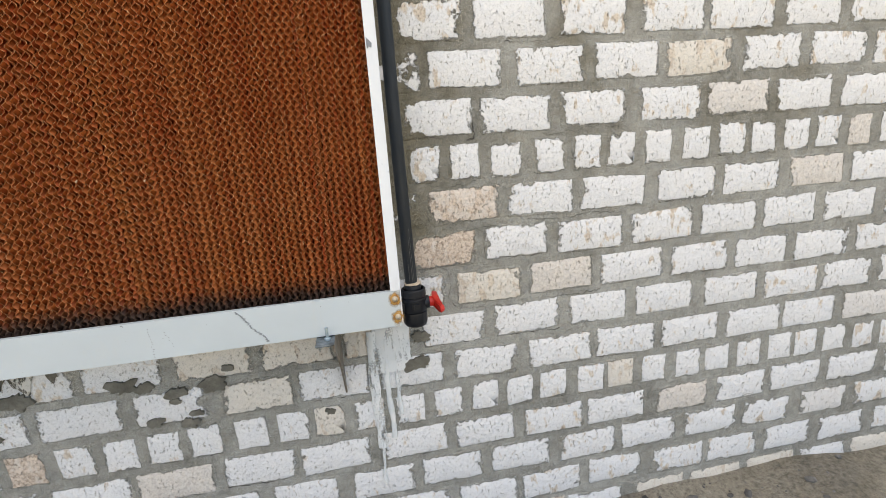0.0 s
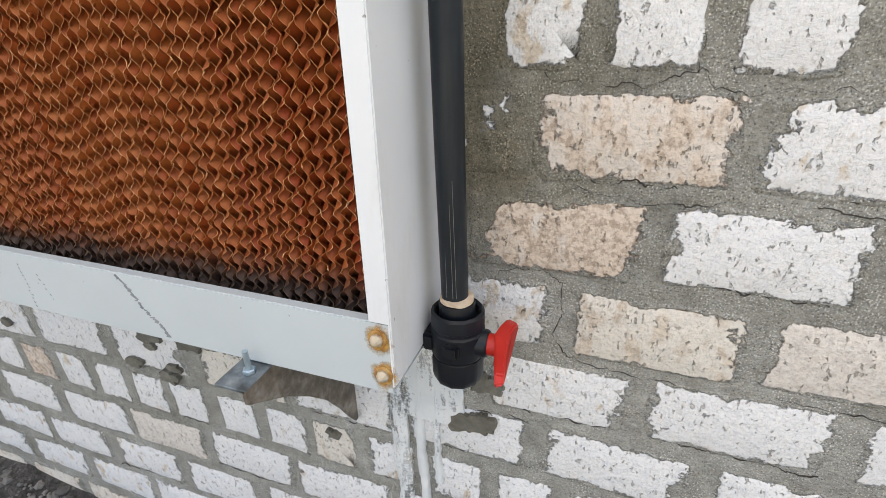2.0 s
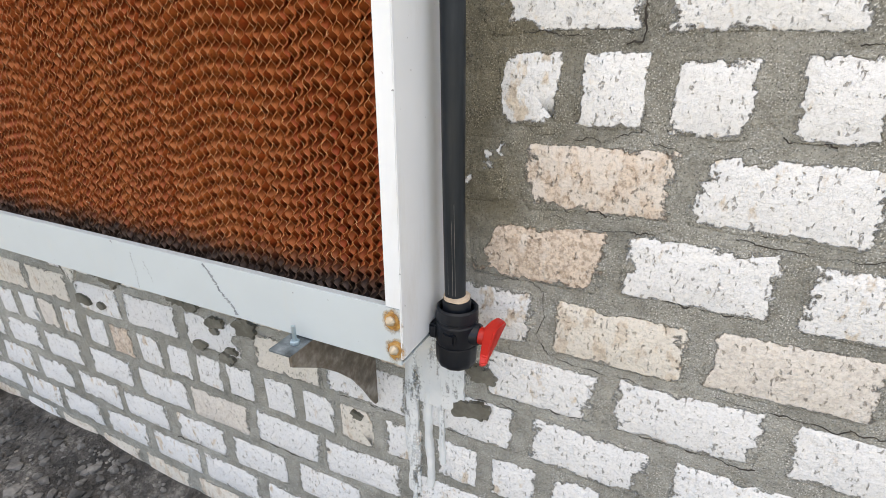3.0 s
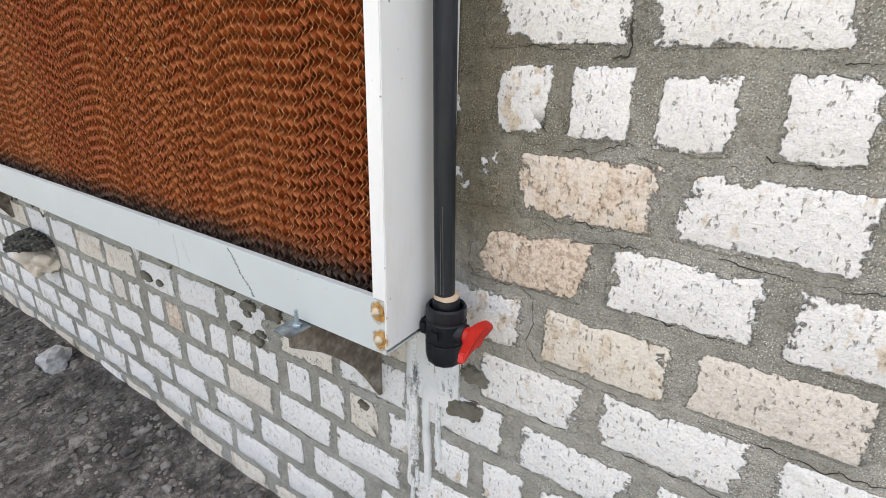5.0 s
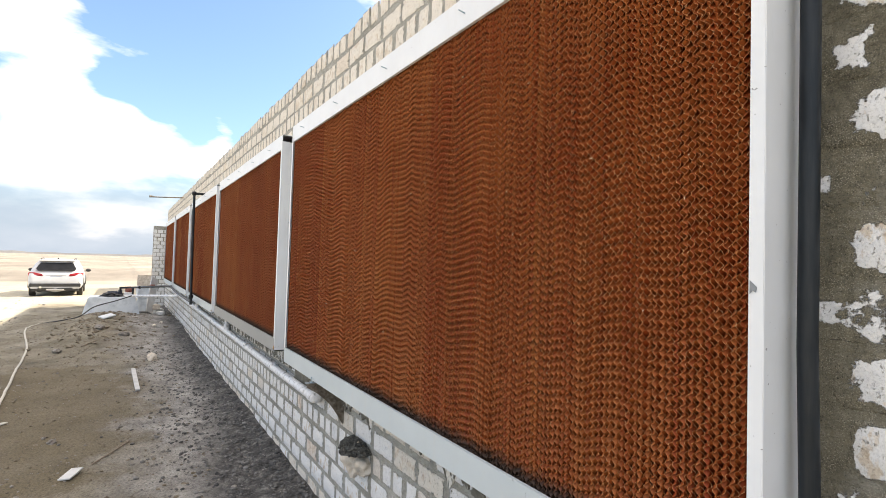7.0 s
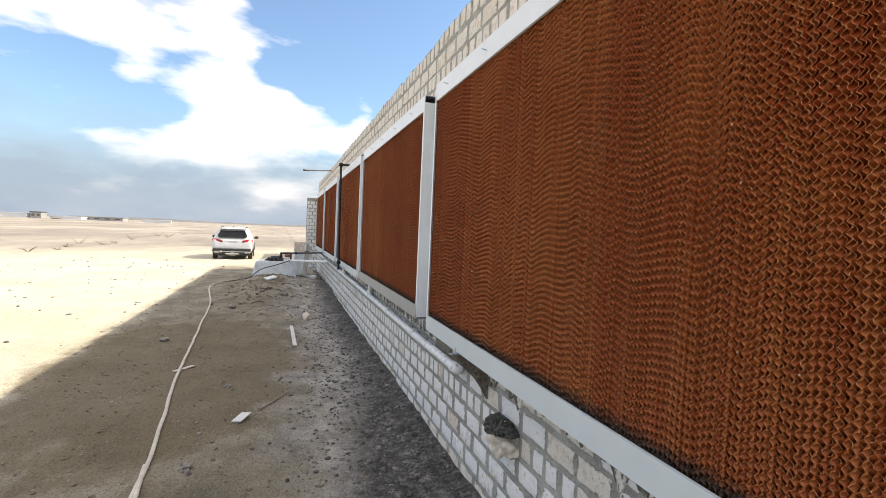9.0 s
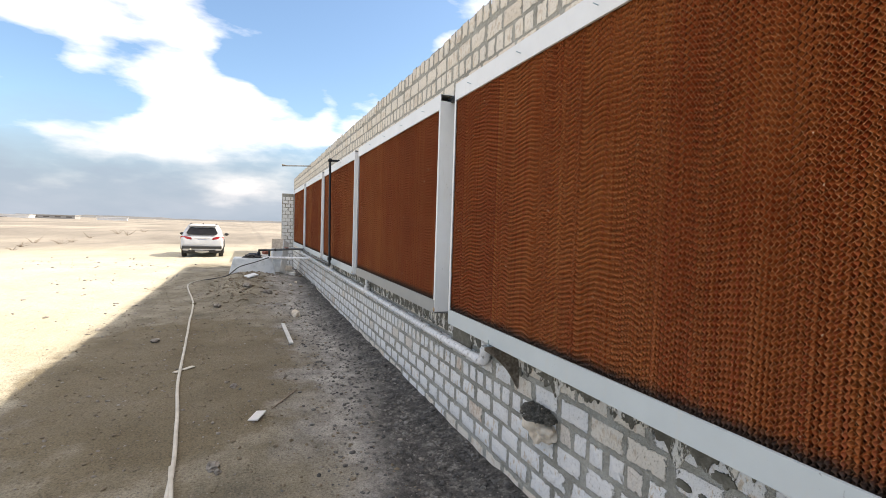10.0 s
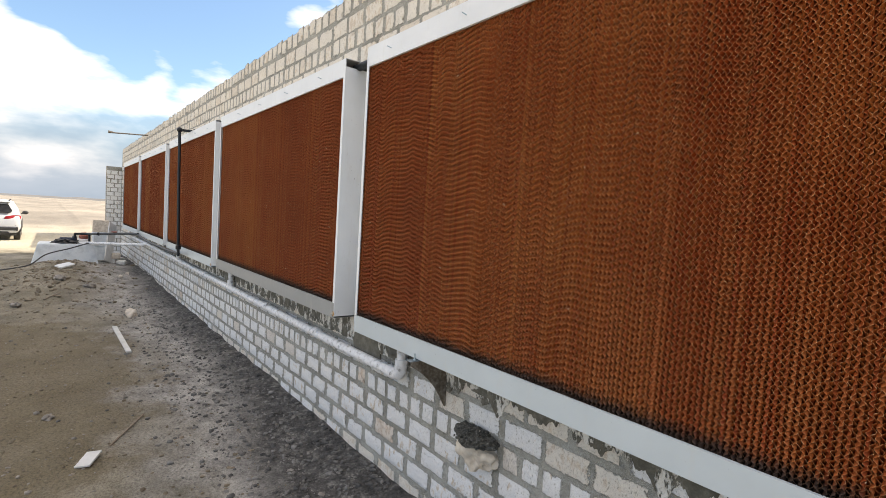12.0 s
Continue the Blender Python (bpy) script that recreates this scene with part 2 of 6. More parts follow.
def make_pad():
    m, nt, b = material("corrugated_cellulose_paper", 0.5)
    rnd = nt.nodes.new("ShaderNodeObjectInfo").outputs["Random"]
    isl = nt.nodes.new("ShaderNodeNewGeometry").outputs["Random Per Island"]
    p = place(nt)
    o = split(nt, place(nt, "Object"))
    mixv = calc(nt, 'ADD', calc(nt, 'MULTIPLY', isl, 0.18), calc(nt, 'ADD', calc(nt, 'MULTIPLY', rnd, 0.22), 0.18))
    mixv = calc(nt, 'ADD', mixv, calc(nt, 'MULTIPLY', fuzz(nt, p, 2.5, 4), 0.4))
    c = ramp(nt, mixv, [(0.2, (0.185, 0.027, 0.0068)), (0.5, (0.288, 0.049, 0.0115)), (0.80, (0.43, 0.138, 0.037))])
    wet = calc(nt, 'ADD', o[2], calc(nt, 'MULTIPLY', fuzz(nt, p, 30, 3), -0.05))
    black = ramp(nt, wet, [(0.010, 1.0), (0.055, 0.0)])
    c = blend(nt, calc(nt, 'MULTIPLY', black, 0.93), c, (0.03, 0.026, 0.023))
    nt.links.new(c, b.inputs["Base Color"])
    b.inputs["Specular IOR Level"].default_value = 0.3
    thin = nt.nodes.new("ShaderNodeBsdfTranslucent")
    nt.links.new(c, thin.inputs["Color"])
    sheet = nt.nodes.new("ShaderNodeMixShader")
    sheet.inputs[0].default_value = 0.06
    nt.links.new(b.outputs[0], sheet.inputs[1])
    nt.links.new(thin.outputs[0], sheet.inputs[2])
    nt.links.new(sheet.outputs[0], nt.nodes["Material Output"].inputs["Surface"])
    return m


def make_pad_edge():
    """The cut edges of the sheets: a little paler and frayed, black where they stand in the gutter."""
    m, nt, b = material("torn_paper_edge", 0.9)
    p = place(nt)
    c = ramp(nt, fuzz(nt, p, 120, 5, 0.6), [(0.3, (0.25, 0.085, 0.024)), (0.5, (0.39, 0.150, 0.046)), (0.7, (0.78, 0.46, 0.24))])
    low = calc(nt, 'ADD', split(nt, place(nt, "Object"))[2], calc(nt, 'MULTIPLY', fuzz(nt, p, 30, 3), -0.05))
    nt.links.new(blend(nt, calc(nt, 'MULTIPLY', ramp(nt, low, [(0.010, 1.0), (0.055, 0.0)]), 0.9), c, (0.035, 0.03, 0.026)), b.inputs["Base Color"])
    return m


def make_plain(name, colours, scale, rough, metal=0.0, bumpy=0.0, dist=0.001, stretch=None):
    m, nt, b = material(name, rough, metal)
    p = place(nt)
    f = fuzz(nt, p, scale, 5, 0.6, stretch)
    n = len(colours)
    nt.links.new(ramp(nt, f, [(0.3 + 0.4 * k / (n - 1), c) for k, c in enumerate(colours)]), b.inputs["Base Color"])
    nt.links.new(ramp(nt, fuzz(nt, p, scale * 2.3, 3), [(0.3, max(0.05, rough - 0.08)), (0.7, min(1.0, rough + 0.08))]), b.inputs["Roughness"])
    if bumpy:
        relief(nt, b, fuzz(nt, p, scale * 5, 4, 0.65), bumpy, dist)
    return m


def make_paint(name, tone):
    """Sprayed white steel with dust, faint streaks and fine dark nicks."""
    m, nt, b = material(name, 0.42)
    p = place(nt)
    c = ramp(nt, fuzz(nt, p, 5, 5), [(0.3, tuple(v * 0.93 for v in tone)), (0.7, tone)])
    dust = ramp(nt, fuzz(nt, p, 16, 5, 0.7, (1, 1, 0.25)), [(0.55, 0.0), (0.8, 0.35)])
    c = blend(nt, dust, c, (0.60, 0.57, 0.52))
    nick = ramp(nt, fuzz(nt, p, 85, 2), [(0.735, 0.0), (0.76, 1.0)])
    c = blend(nt, calc(nt, 'MULTIPLY', nick, 0.7), c, (0.16, 0.16, 0.17))
    nt.links.new(c, b.inputs["Base Color"])
    relief(nt, b, fuzz(nt, p, 9, 3), 0.12, 0.004)
    return m


def make_ground():
    m, nt, b = material("desert_sand_shade_earth_and_dust", 0.97)
    p = place(nt)
    xyz = split(nt, p)
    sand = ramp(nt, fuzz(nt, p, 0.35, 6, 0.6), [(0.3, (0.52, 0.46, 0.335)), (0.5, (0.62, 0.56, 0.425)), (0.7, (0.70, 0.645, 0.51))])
    # darker earth: really damp near the wall, also holds some shade in its colour
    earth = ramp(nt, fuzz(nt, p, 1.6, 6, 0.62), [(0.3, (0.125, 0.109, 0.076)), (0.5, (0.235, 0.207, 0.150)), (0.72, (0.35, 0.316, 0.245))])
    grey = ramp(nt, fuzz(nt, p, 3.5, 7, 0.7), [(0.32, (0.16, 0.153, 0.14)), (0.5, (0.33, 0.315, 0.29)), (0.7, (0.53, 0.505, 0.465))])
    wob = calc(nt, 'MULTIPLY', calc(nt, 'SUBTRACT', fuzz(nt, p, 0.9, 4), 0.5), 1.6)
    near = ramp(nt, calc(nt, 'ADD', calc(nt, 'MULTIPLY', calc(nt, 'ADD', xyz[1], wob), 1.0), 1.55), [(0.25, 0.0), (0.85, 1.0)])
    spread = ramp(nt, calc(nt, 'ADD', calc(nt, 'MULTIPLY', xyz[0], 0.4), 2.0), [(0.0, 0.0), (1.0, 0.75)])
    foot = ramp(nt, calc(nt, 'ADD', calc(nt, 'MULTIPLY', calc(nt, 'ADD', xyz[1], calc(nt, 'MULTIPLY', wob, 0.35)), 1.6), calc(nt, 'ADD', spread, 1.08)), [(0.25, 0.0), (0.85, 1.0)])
    # earth ends along the wall's shadow edge, so shade is put into the colour
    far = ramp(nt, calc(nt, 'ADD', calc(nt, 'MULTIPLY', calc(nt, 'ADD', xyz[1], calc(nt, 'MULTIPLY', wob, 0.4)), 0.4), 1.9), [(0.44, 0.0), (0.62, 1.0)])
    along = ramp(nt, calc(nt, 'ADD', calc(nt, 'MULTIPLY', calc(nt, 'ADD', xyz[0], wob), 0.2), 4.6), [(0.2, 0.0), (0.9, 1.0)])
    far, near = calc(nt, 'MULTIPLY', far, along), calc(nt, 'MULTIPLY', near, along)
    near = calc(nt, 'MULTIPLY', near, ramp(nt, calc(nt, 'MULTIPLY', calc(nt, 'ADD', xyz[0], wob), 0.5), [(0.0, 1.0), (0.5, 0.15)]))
    ln0 = nt.nodes.new("ShaderNodeVectorMath")
    ln0.operation = 'LENGTH'
    nt.links.new(p, ln0.inputs[0])
    dist = calc(nt, 'ADD', calc(nt, 'MULTIPLY', ln0.outputs["Value"], 0.012), calc(nt, 'MULTIPLY', fuzz(nt, p, 0.08, 6, 0.65, (0.5, 1.6, 1)), 0.5))
    plain = ramp(nt, fuzz(nt, p, 0.05, 7, 0.65, (0.6, 2.0, 1)), [(0.35, (0.20, 0.175, 0.145)), (0.5, (0.30, 0.265, 0.22)), (0.65, (0.44, 0.385, 0.31))])
    sand = blend(nt, ramp(nt, dist, [(0.48, 0.0), (0.72, 1.0)]), sand, plain)
    dust = ramp(nt, fuzz(nt, p, 0.8, 6, 0.62, (0.7, 1.2, 1)), [(0.54, 0.0), (0.68, 0.45)])
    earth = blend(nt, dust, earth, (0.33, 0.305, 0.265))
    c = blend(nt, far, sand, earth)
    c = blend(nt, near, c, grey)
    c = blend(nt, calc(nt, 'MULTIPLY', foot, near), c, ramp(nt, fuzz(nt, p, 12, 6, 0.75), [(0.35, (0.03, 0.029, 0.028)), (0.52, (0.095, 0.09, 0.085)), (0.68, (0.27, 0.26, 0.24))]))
    mp = nt.nodes.new("ShaderNodeMapping")
    mp.inputs["Scale"].default_value = (0.30, 0.62, 0)
    mp.inputs["Location"].default_value = (5.9 * 0.30, 2.2 * 0.62, 0)
    nt.links.new(p, mp.inputs["Vector"])
    ln = nt.nodes.new("ShaderNodeVectorMath")
    ln.operation = 'LENGTH'
    nt.links.new(mp.outputs["Vector"], ln.inputs[0])
    damp = ramp(nt, calc(nt, 'ADD', ln.outputs["Value"], calc(nt, 'MULTIPLY', calc(nt, 'SUBTRACT', fuzz(nt, p, 2.2, 5), 0.5), 0.9)), [(0.72, 1.0), (0.86, 0.0)])
    c = blend(nt, calc(nt, 'MULTIPLY', damp, 0.68), c, (0.150, 0.117, 0.064))
    speck = ramp(nt, fuzz(nt, p, 60, 5, 0.75), [(0.36, 0.18), (0.5, 1.0), (0.66, 1.6)])
    c = blend(nt, 0.5, c, speck, 'MULTIPLY')
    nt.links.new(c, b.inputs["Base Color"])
    h = calc(nt, 'ADD', calc(nt, 'MULTIPLY', fuzz(nt, p, 7, 6, 0.68), 1.0), calc(nt, 'MULTIPLY', fuzz(nt, p, 60, 4, 0.7), 0.3))
    relief(nt, b, h, 1.0, 0.048)
    return m


MORTAR = make_mortar()
PLASTER = make_plaster()
TORN_PLASTER = make_patchy_plaster()
BRICK_WHITE = make_brick("whitewashed_limestone", (0.85, 0.85, 0.845), (0.70, 0.62, 0.52), (0.52, 0.43, 0.34), 0.62)
BRICK_CREAM = make_brick("bare_cream_limestone", (0.79, 0.74, 0.66), (0.70, 0.62, 0.52), (0.55, 0.46, 0.37), 0.56)
BRICK_TAN = make_brick("rough_tan_limestone", (0.77, 0.69, 0.61), (0.71, 0.60, 0.50), (0.46, 0.36, 0.28), 0.46)
LIMESTONE = make_plain("bare_limestone", [(0.46, 0.39, 0.31), (0.66, 0.58, 0.48), (0.78, 0.72, 0.63)], 22, 0.93, 0, 0.7, 0.004)
PALE_LIMESTONE = make_plain("whitewashed_loose_block", [(0.55, 0.53, 0.49), (0.76, 0.75, 0.72), (0.84, 0.83, 0.81)], 22, 0.93, 0, 0.7, 0.004)
PAD = make_pad()
PAD_EDGE = make_pad_edge()
PAPER_SCRAP = make_plain("pale_paper_scrap", [(0.55, 0.38, 0.24), (0.80, 0.66, 0.48)], 80, 0.9)
PAD_BACK = make_plain("pad_depth_shade_brown", [(0.12, 0.034, 0.012), (0.18, 0.055, 0.02)], 30, 0.95)
WHITE_STEEL = make_paint("white_painted_steel", (0.80, 0.83, 0.86))
PALE_STEEL = make_paint("pale_blue_white_steel", (0.56, 0.625, 0.655))
GREY_STEEL = make_paint("darker_grey_steel", (0.31, 0.325, 0.33))
BLACK_PIPE = make_plain("black_pvc_pipe", [(0.007, 0.010, 0.013), (0.014, 0.019, 0.024), (0.026, 0.030, 0.034)], 18, 0.45, 0, 0.1, 0.001, (3, 3, 0.3))
BLACK_PIPE.node_tree.nodes["Principled BSDF"].inputs["Specular IOR Level"].default_value = 0.3
BLACK_VALVE = make_plain("black_moulded_plastic", [(0.004, 0.006, 0.010), (0.010, 0.013, 0.019)], 24, 0.4, 0, 0.08)
BLACK_VALVE.node_tree.nodes["Principled BSDF"].inputs["Specular IOR Level"].default_value = 0.35
SCRATCH = make_plain("pale_scratch", [(0.13, 0.13, 0.13), (0.24, 0.23, 0.22)], 40, 0.7)
RED_PLASTIC = make_plain("red_plastic", [(0.46, 0.012, 0.008), (0.62, 0.024, 0.013)], 20, 0.42, 0, 0.06)
TAN_TAPE = make_plain("dried_glue_ring", [(0.55, 0.42, 0.30), (0.70, 0.58, 0.45)], 60, 0.8, 0, 0.3)
def make_rust():
    m, nt, b = material("yellow_rust_stain", 0.85)
    p = place(nt)
    nt.links.new(ramp(nt, fuzz(nt, p, 90, 4), [(0.3, (0.34, 0.15, 0.03)), (0.5, (0.52, 0.28, 0.06)), (0.7, (0.64, 0.42, 0.15))]), b.inputs["Base Color"])
    at = nt.nodes.new("ShaderNodeAttribute")
    at.attribute_name = "fade"
    f = calc(nt, 'ADD', at.outputs["Fac"], calc(nt, 'MULTIPLY', calc(nt, 'SUBTRACT', fuzz(nt, p, 140, 5, 0.7), 0.5), 0.75))
    nt.links.new(ramp(nt, f, [(0.08, 0.0), (0.55, 1.0)]), b.inputs["Alpha"])
    return m


RUST = make_rust()
RUST_METAL = make_plain("rusted_washer_steel", [(0.20, 0.08, 0.02), (0.42, 0.22, 0.06), (0.55, 0.38, 0.17)], 120, 0.85, 0, 0.5, 0.001)
BOLT_STEEL = make_plain("rusting_zinc_bolt", [(0.45, 0.36, 0.24), (0.62, 0.56, 0.46)], 90, 0.55, 0.4, 0.3)
BLUE_ZINC = make_plain("blue_zinc_stud", [(0.30, 0.40, 0.47), (0.48, 0.58, 0.64)], 60, 0.4, 0.7, 0.2)
BLUED_STEEL = make_plain("blued_steel", [(0.06, 0.07, 0.075), (0.15, 0.18, 0.20), (0.30, 0.34, 0.36)], 40, 0.4, 0.3, 0.2)
RAW_STEEL = make_plain("weathered_bare_steel", [(0.08, 0.06, 0.042), (0.17, 0.14, 0.108), (0.31, 0.28, 0.24)], 45, 0.5, 0.2, 0.25, 0.001)
PVC = make_plain("cement_spattered_white_pvc", [(0.20, 0.20, 0.19), (0.72, 0.73, 0.75), (0.84, 0.85, 0.87), (0.86, 0.87, 0.88)], 26, 0.45, 0, 0.35, 0.003)
def make_whitewash():
    m, nt, b = material("dripped_whitewash", 0.85)
    p = place(nt)
    nt.links.new(ramp(nt, fuzz(nt, p, 22, 4), [(0.3, (0.66, 0.70, 0.71)), (0.7, (0.82, 0.83, 0.82))]), b.inputs["Base Color"])
    thin = calc(nt, 'ADD', fuzz(nt, p, 26, 5, 0.7, (1, 1, 0.22)), calc(nt, 'MULTIPLY', fuzz(nt, p, 170, 3, 0.7), 0.35))
    nt.links.new(ramp(nt, thin, [(0.54, 0.0), (0.66, 0.92)]), b.inputs["Alpha"])
    return m


WHITEWASH = make_whitewash()
CONCRETE = make_plain("pale_concrete", [(0.58, 0.62, 0.64), (0.75, 0.79, 0.81), (0.82, 0.85, 0.86)], 6, 0.9, 0, 0.4, 0.004)
LUMP = make_plain("crumbled_dark_mortar", [(0.03, 0.03, 0.026), (0.09, 0.09, 0.08), (0.24, 0.23, 0.21)], 110, 0.97, 0, 0.9, 0.006)
STONE = make_plain("loose_limestone_rubble", [(0.11, 0.098, 0.082), (0.235, 0.215, 0.19), (0.40, 0.37, 0.33)], 12, 0.95, 0, 0.6, 0.004)
CLOD = make_plain("dry_earth_clod", [(0.08, 0.064, 0.045), (0.19, 0.155, 0.11), (0.33, 0.28, 0.215)], 14, 0.97, 0, 0.7, 0.004)
DARK_STONE = make_plain("grey_gravel", [(0.03, 0.03, 0.03), (0.11, 0.107, 0.103), (0.29, 0.28, 0.265)], 9, 0.95, 0, 0.5, 0.003)
HOSE = make_plain("dusty_cream_hose", [(0.46, 0.43, 0.37), (0.60, 0.57, 0.50)], 9, 0.75, 0, 0.2, 0.002)
PALE_WOOD = make_plain("pale_offcut", [(0.55, 0.55, 0.53), (0.70, 0.70, 0.69)], 9, 0.7, 0, 0.2, 0.001)
CRACK = make_plain("dark_crack", [(0.03, 0.026, 0.022), (0.07, 0.06, 0.05)], 50, 1.0)
PENCIL = make_plain("pencil_graphite", [(0.16, 0.18, 0.20), (0.30, 0.32, 0.34)], 60, 0.8)
GROUND = make_ground()
CAR_WHITE = make_plain("white_car_paint", [(0.52, 0.53, 0.55), (0.60, 0.61, 0.63)], 3, 0.25)
CAR_BLACK = make_plain("black_cladding", [(0.02, 0.02, 0.022), (0.045, 0.045, 0.045)], 12, 0.6)
TYRE = make_plain("tyre_rubber", [(0.02, 0.02, 0.02), (0.05, 0.047, 0.042)], 10, 0.85)
RIM = make_plain("alloy_rim", [(0.40, 0.40, 0.41), (0.55, 0.55, 0.56)], 8, 0.3, 0.9)
CHROME = make_plain("exhaust_chrome", [(0.6, 0.6, 0.6), (0.75, 0.75, 0.75)], 8, 0.2, 1.0)
TAIL_RED = make_plain("tail_light_red", [(0.36, 0.02, 0.03), (0.50, 0.04, 0.05)], 8, 0.2)
CAR_GLASS = make_plain("tinted_car_glass", [(0.02, 0.022, 0.026), (0.035, 0.038, 0.044)], 4, 0.08)
SILVER = make_plain("silver_skid_plate", [(0.55, 0.55, 0.56), (0.66, 0.66, 0.67)], 7, 0.4, 0.3)
RUBBLE = make_plain("grey_concrete_rubble", [(0.16, 0.165, 0.17), (0.34, 0.345, 0.35), (0.52, 0.53, 0.53)], 16, 0.95, 0, 0.8, 0.006)
PLATE = make_plain("pale_number_plate", [(0.16, 0.20, 0.32), (0.30, 0.34, 0.42)], 20, 0.5)
DRY_TWIG = make_plain("dry_branch", [(0.16, 0.12, 0.085), (0.30, 0.24, 0.18)], 30, 0.9)
FAR_WHITE = make_plain("far_white_render", [(0.72, 0.72, 0.72), (0.80, 0.80, 0.80)], 0.3, 0.9)
FAR_GREY = make_plain("far_grey_render", [(0.30, 0.29, 0.28), (0.42, 0.40, 0.38)], 0.3, 0.9)
FAR_DARK = make_plain("far_dark_roof", [(0.10, 0.09, 0.08), (0.17, 0.15, 0.14)], 0.3, 0.9)
HILL = make_plain("far_hazy_ridge", [(0.13, 0.135, 0.14), (0.20, 0.195, 0.19)], 0.02, 1.0)
DARK_RUBBER = make_plain("black_hose_rubber", [(0.02, 0.02, 0.022), (0.06, 0.06, 0.06)], 14, 0.6)
PUMP_BLUE = make_plain("dark_blue_cast_pump", [(0.015, 0.022, 0.04), (0.04, 0.05, 0.075)], 14, 0.5, 0.2)
RED_OXIDE = make_plain("red_oxide_paint", [(0.22, 0.07, 0.05), (0.34, 0.12, 0.08)], 14, 0.7)


# ---- building helpers ----
def thing(name, at, label, category, group="", kind="", rz=0.0):
    e = new(name)
    e.empty_display_size = 0.1
    e.location = at
    e.rotation_euler = (0, 0, radians(rz))
    return tagged(e, label, category, group, kind)


def base_of(ob):
    at = Vector((0, 0, 0))
    while ob is not None:
        at += ob.location
        ob = ob.parent
    return at


def part(name, bm, mat, parent=None, label="", local=False, smooth=False):
    """One mesh object from a bmesh; under a parent its points are given in the world unless local."""
    me = bpy.data.meshes.new(name)
    if parent is not None and not local:
        bmesh.ops.translate(bm, verts=bm.verts, vec=-base_of(parent))
    bm.normal_update()
    bm.to_mesh(me)
    bm.free()
    me.materials.append(mat)
    if smooth:
        me.polygons.foreach_set("use_smooth", [True] * len(me.polygons))
        me.set_sharp_from_angle(angle=radians(38))
    ob = new(name, me)
    ob.parent = parent
    if label:
        ob["label"] = label
    return ob


def boxes(*spans, bevel=0.0, segments=1, bm=None):
    """Boxes from (x0, x1, y0, y1, z0, z1)."""
    bm = bm or bmesh.new()
    for x0, x1, y0, y1, z0, z1 in spans:
        m = Matrix.Translation(((x0 + x1) / 2, (y0 + y1) / 2, (z0 + z1) / 2)) @ Matrix.Diagonal((x1 - x0, y1 - y0, z1 - z0, 1))
        bmesh.ops.create_cube(bm, size=1, matrix=m)
    if bevel:
        bmesh.ops.bevel(bm, geom=list(bm.edges), offset=bevel, segments=segments, affect='EDGES', clamp_overlap=True)
    return bm


def tube(points, r, n=14, bm=None, cap=True, wobble=0.0):
    """A round tube along points; r is one radius or one a point."""
    bm = bm or bmesh.new()
    pts = [Vector(p) for p in points]
    rs = r if isinstance(r, (list, tuple)) else [r] * len(pts)
    up = Vector((0.31, 0.17, 0.93)).normalized()
    rings = []
    for k, p in enumerate(pts):
        d = (pts[min(k + 1, len(pts) - 1)] - pts[max(k - 1, 0)]).normalized()
        if abs(d.dot(up)) > 0.97:
            up = Vector((1, 0, 0))
        a = (up - d * up.dot(d)).normalized()
        up = a
        b = d.cross(a)
        rings.append([bm.verts.new(p + (a * math.cos(q) + b * math.sin(q)) * rs[k] * (1 + wobble * random.uniform(-1, 1))) for q in (2 * math.pi * j / n for j in range(n))])
    for u, v in zip(rings, rings[1:]):
        for j in range(n):
            bm.faces.new((u[j], u[(j + 1) % n], v[(j + 1) % n], v[j]))
    if cap:
        bm.faces.new(rings[0][::-1])
        bm.faces.new(rings[-1])
    return bm


def spline(points, steps=6):
    """Catmull-Rom through points."""
    p = [Vector(q) for q in points]
    p = [p[0] * 2 - p[1]] + p + [p[-1] * 2 - p[-2]]
    out = []
    for k in range(1, len(p) - 2):
        for s in range(steps):
            t = s / steps
            out.append(0.5 * ((2 * p[k]) + (p[k + 1] - p[k - 1]) * t + (2 * p[k - 1] - 5 * p[k] + 4 * p[k + 1] - p[k + 2]) * t * t + (3 * p[k] - p[k - 1] - 3 * p[k + 1] + p[k + 2]) * t ** 3))
    return out + [p[-2]]


def turned(profile, at, axis='Z', n=28, bm=None, ribs=0, rib=0.0):
    """A lathe of (radius, height) round an axis through at; ribs flutes its outside."""
    bm = bm or bmesh.new()
    rings = []
    for r, h in profile:
        ring = []
        for j in range(n):
            q = 2 * math.pi * j / n
            rr = r * (1 + rib * (1 if ribs and math.cos(ribs * q) > 0.55 else 0))
            c, s = rr * math.cos(q), rr * math.sin(q)
            v = {'Z': (c, s, h), 'X': (h, c, s), 'Y': (c, h, s)}[axis]
            ring.append(bm.verts.new(Vector(at) + Vector(v)))
        rings.append(ring)
    for u, v in zip(rings, rings[1:]):
        for j in range(n):
            bm.faces.new((u[j], u[(j + 1) % n], v[(j + 1) % n], v[j]))
    bm.faces.new(rings[0][::-1])
    bm.faces.new(rings[-1])
    bmesh.ops.recalc_face_normals(bm, faces=bm.faces)
    return bm


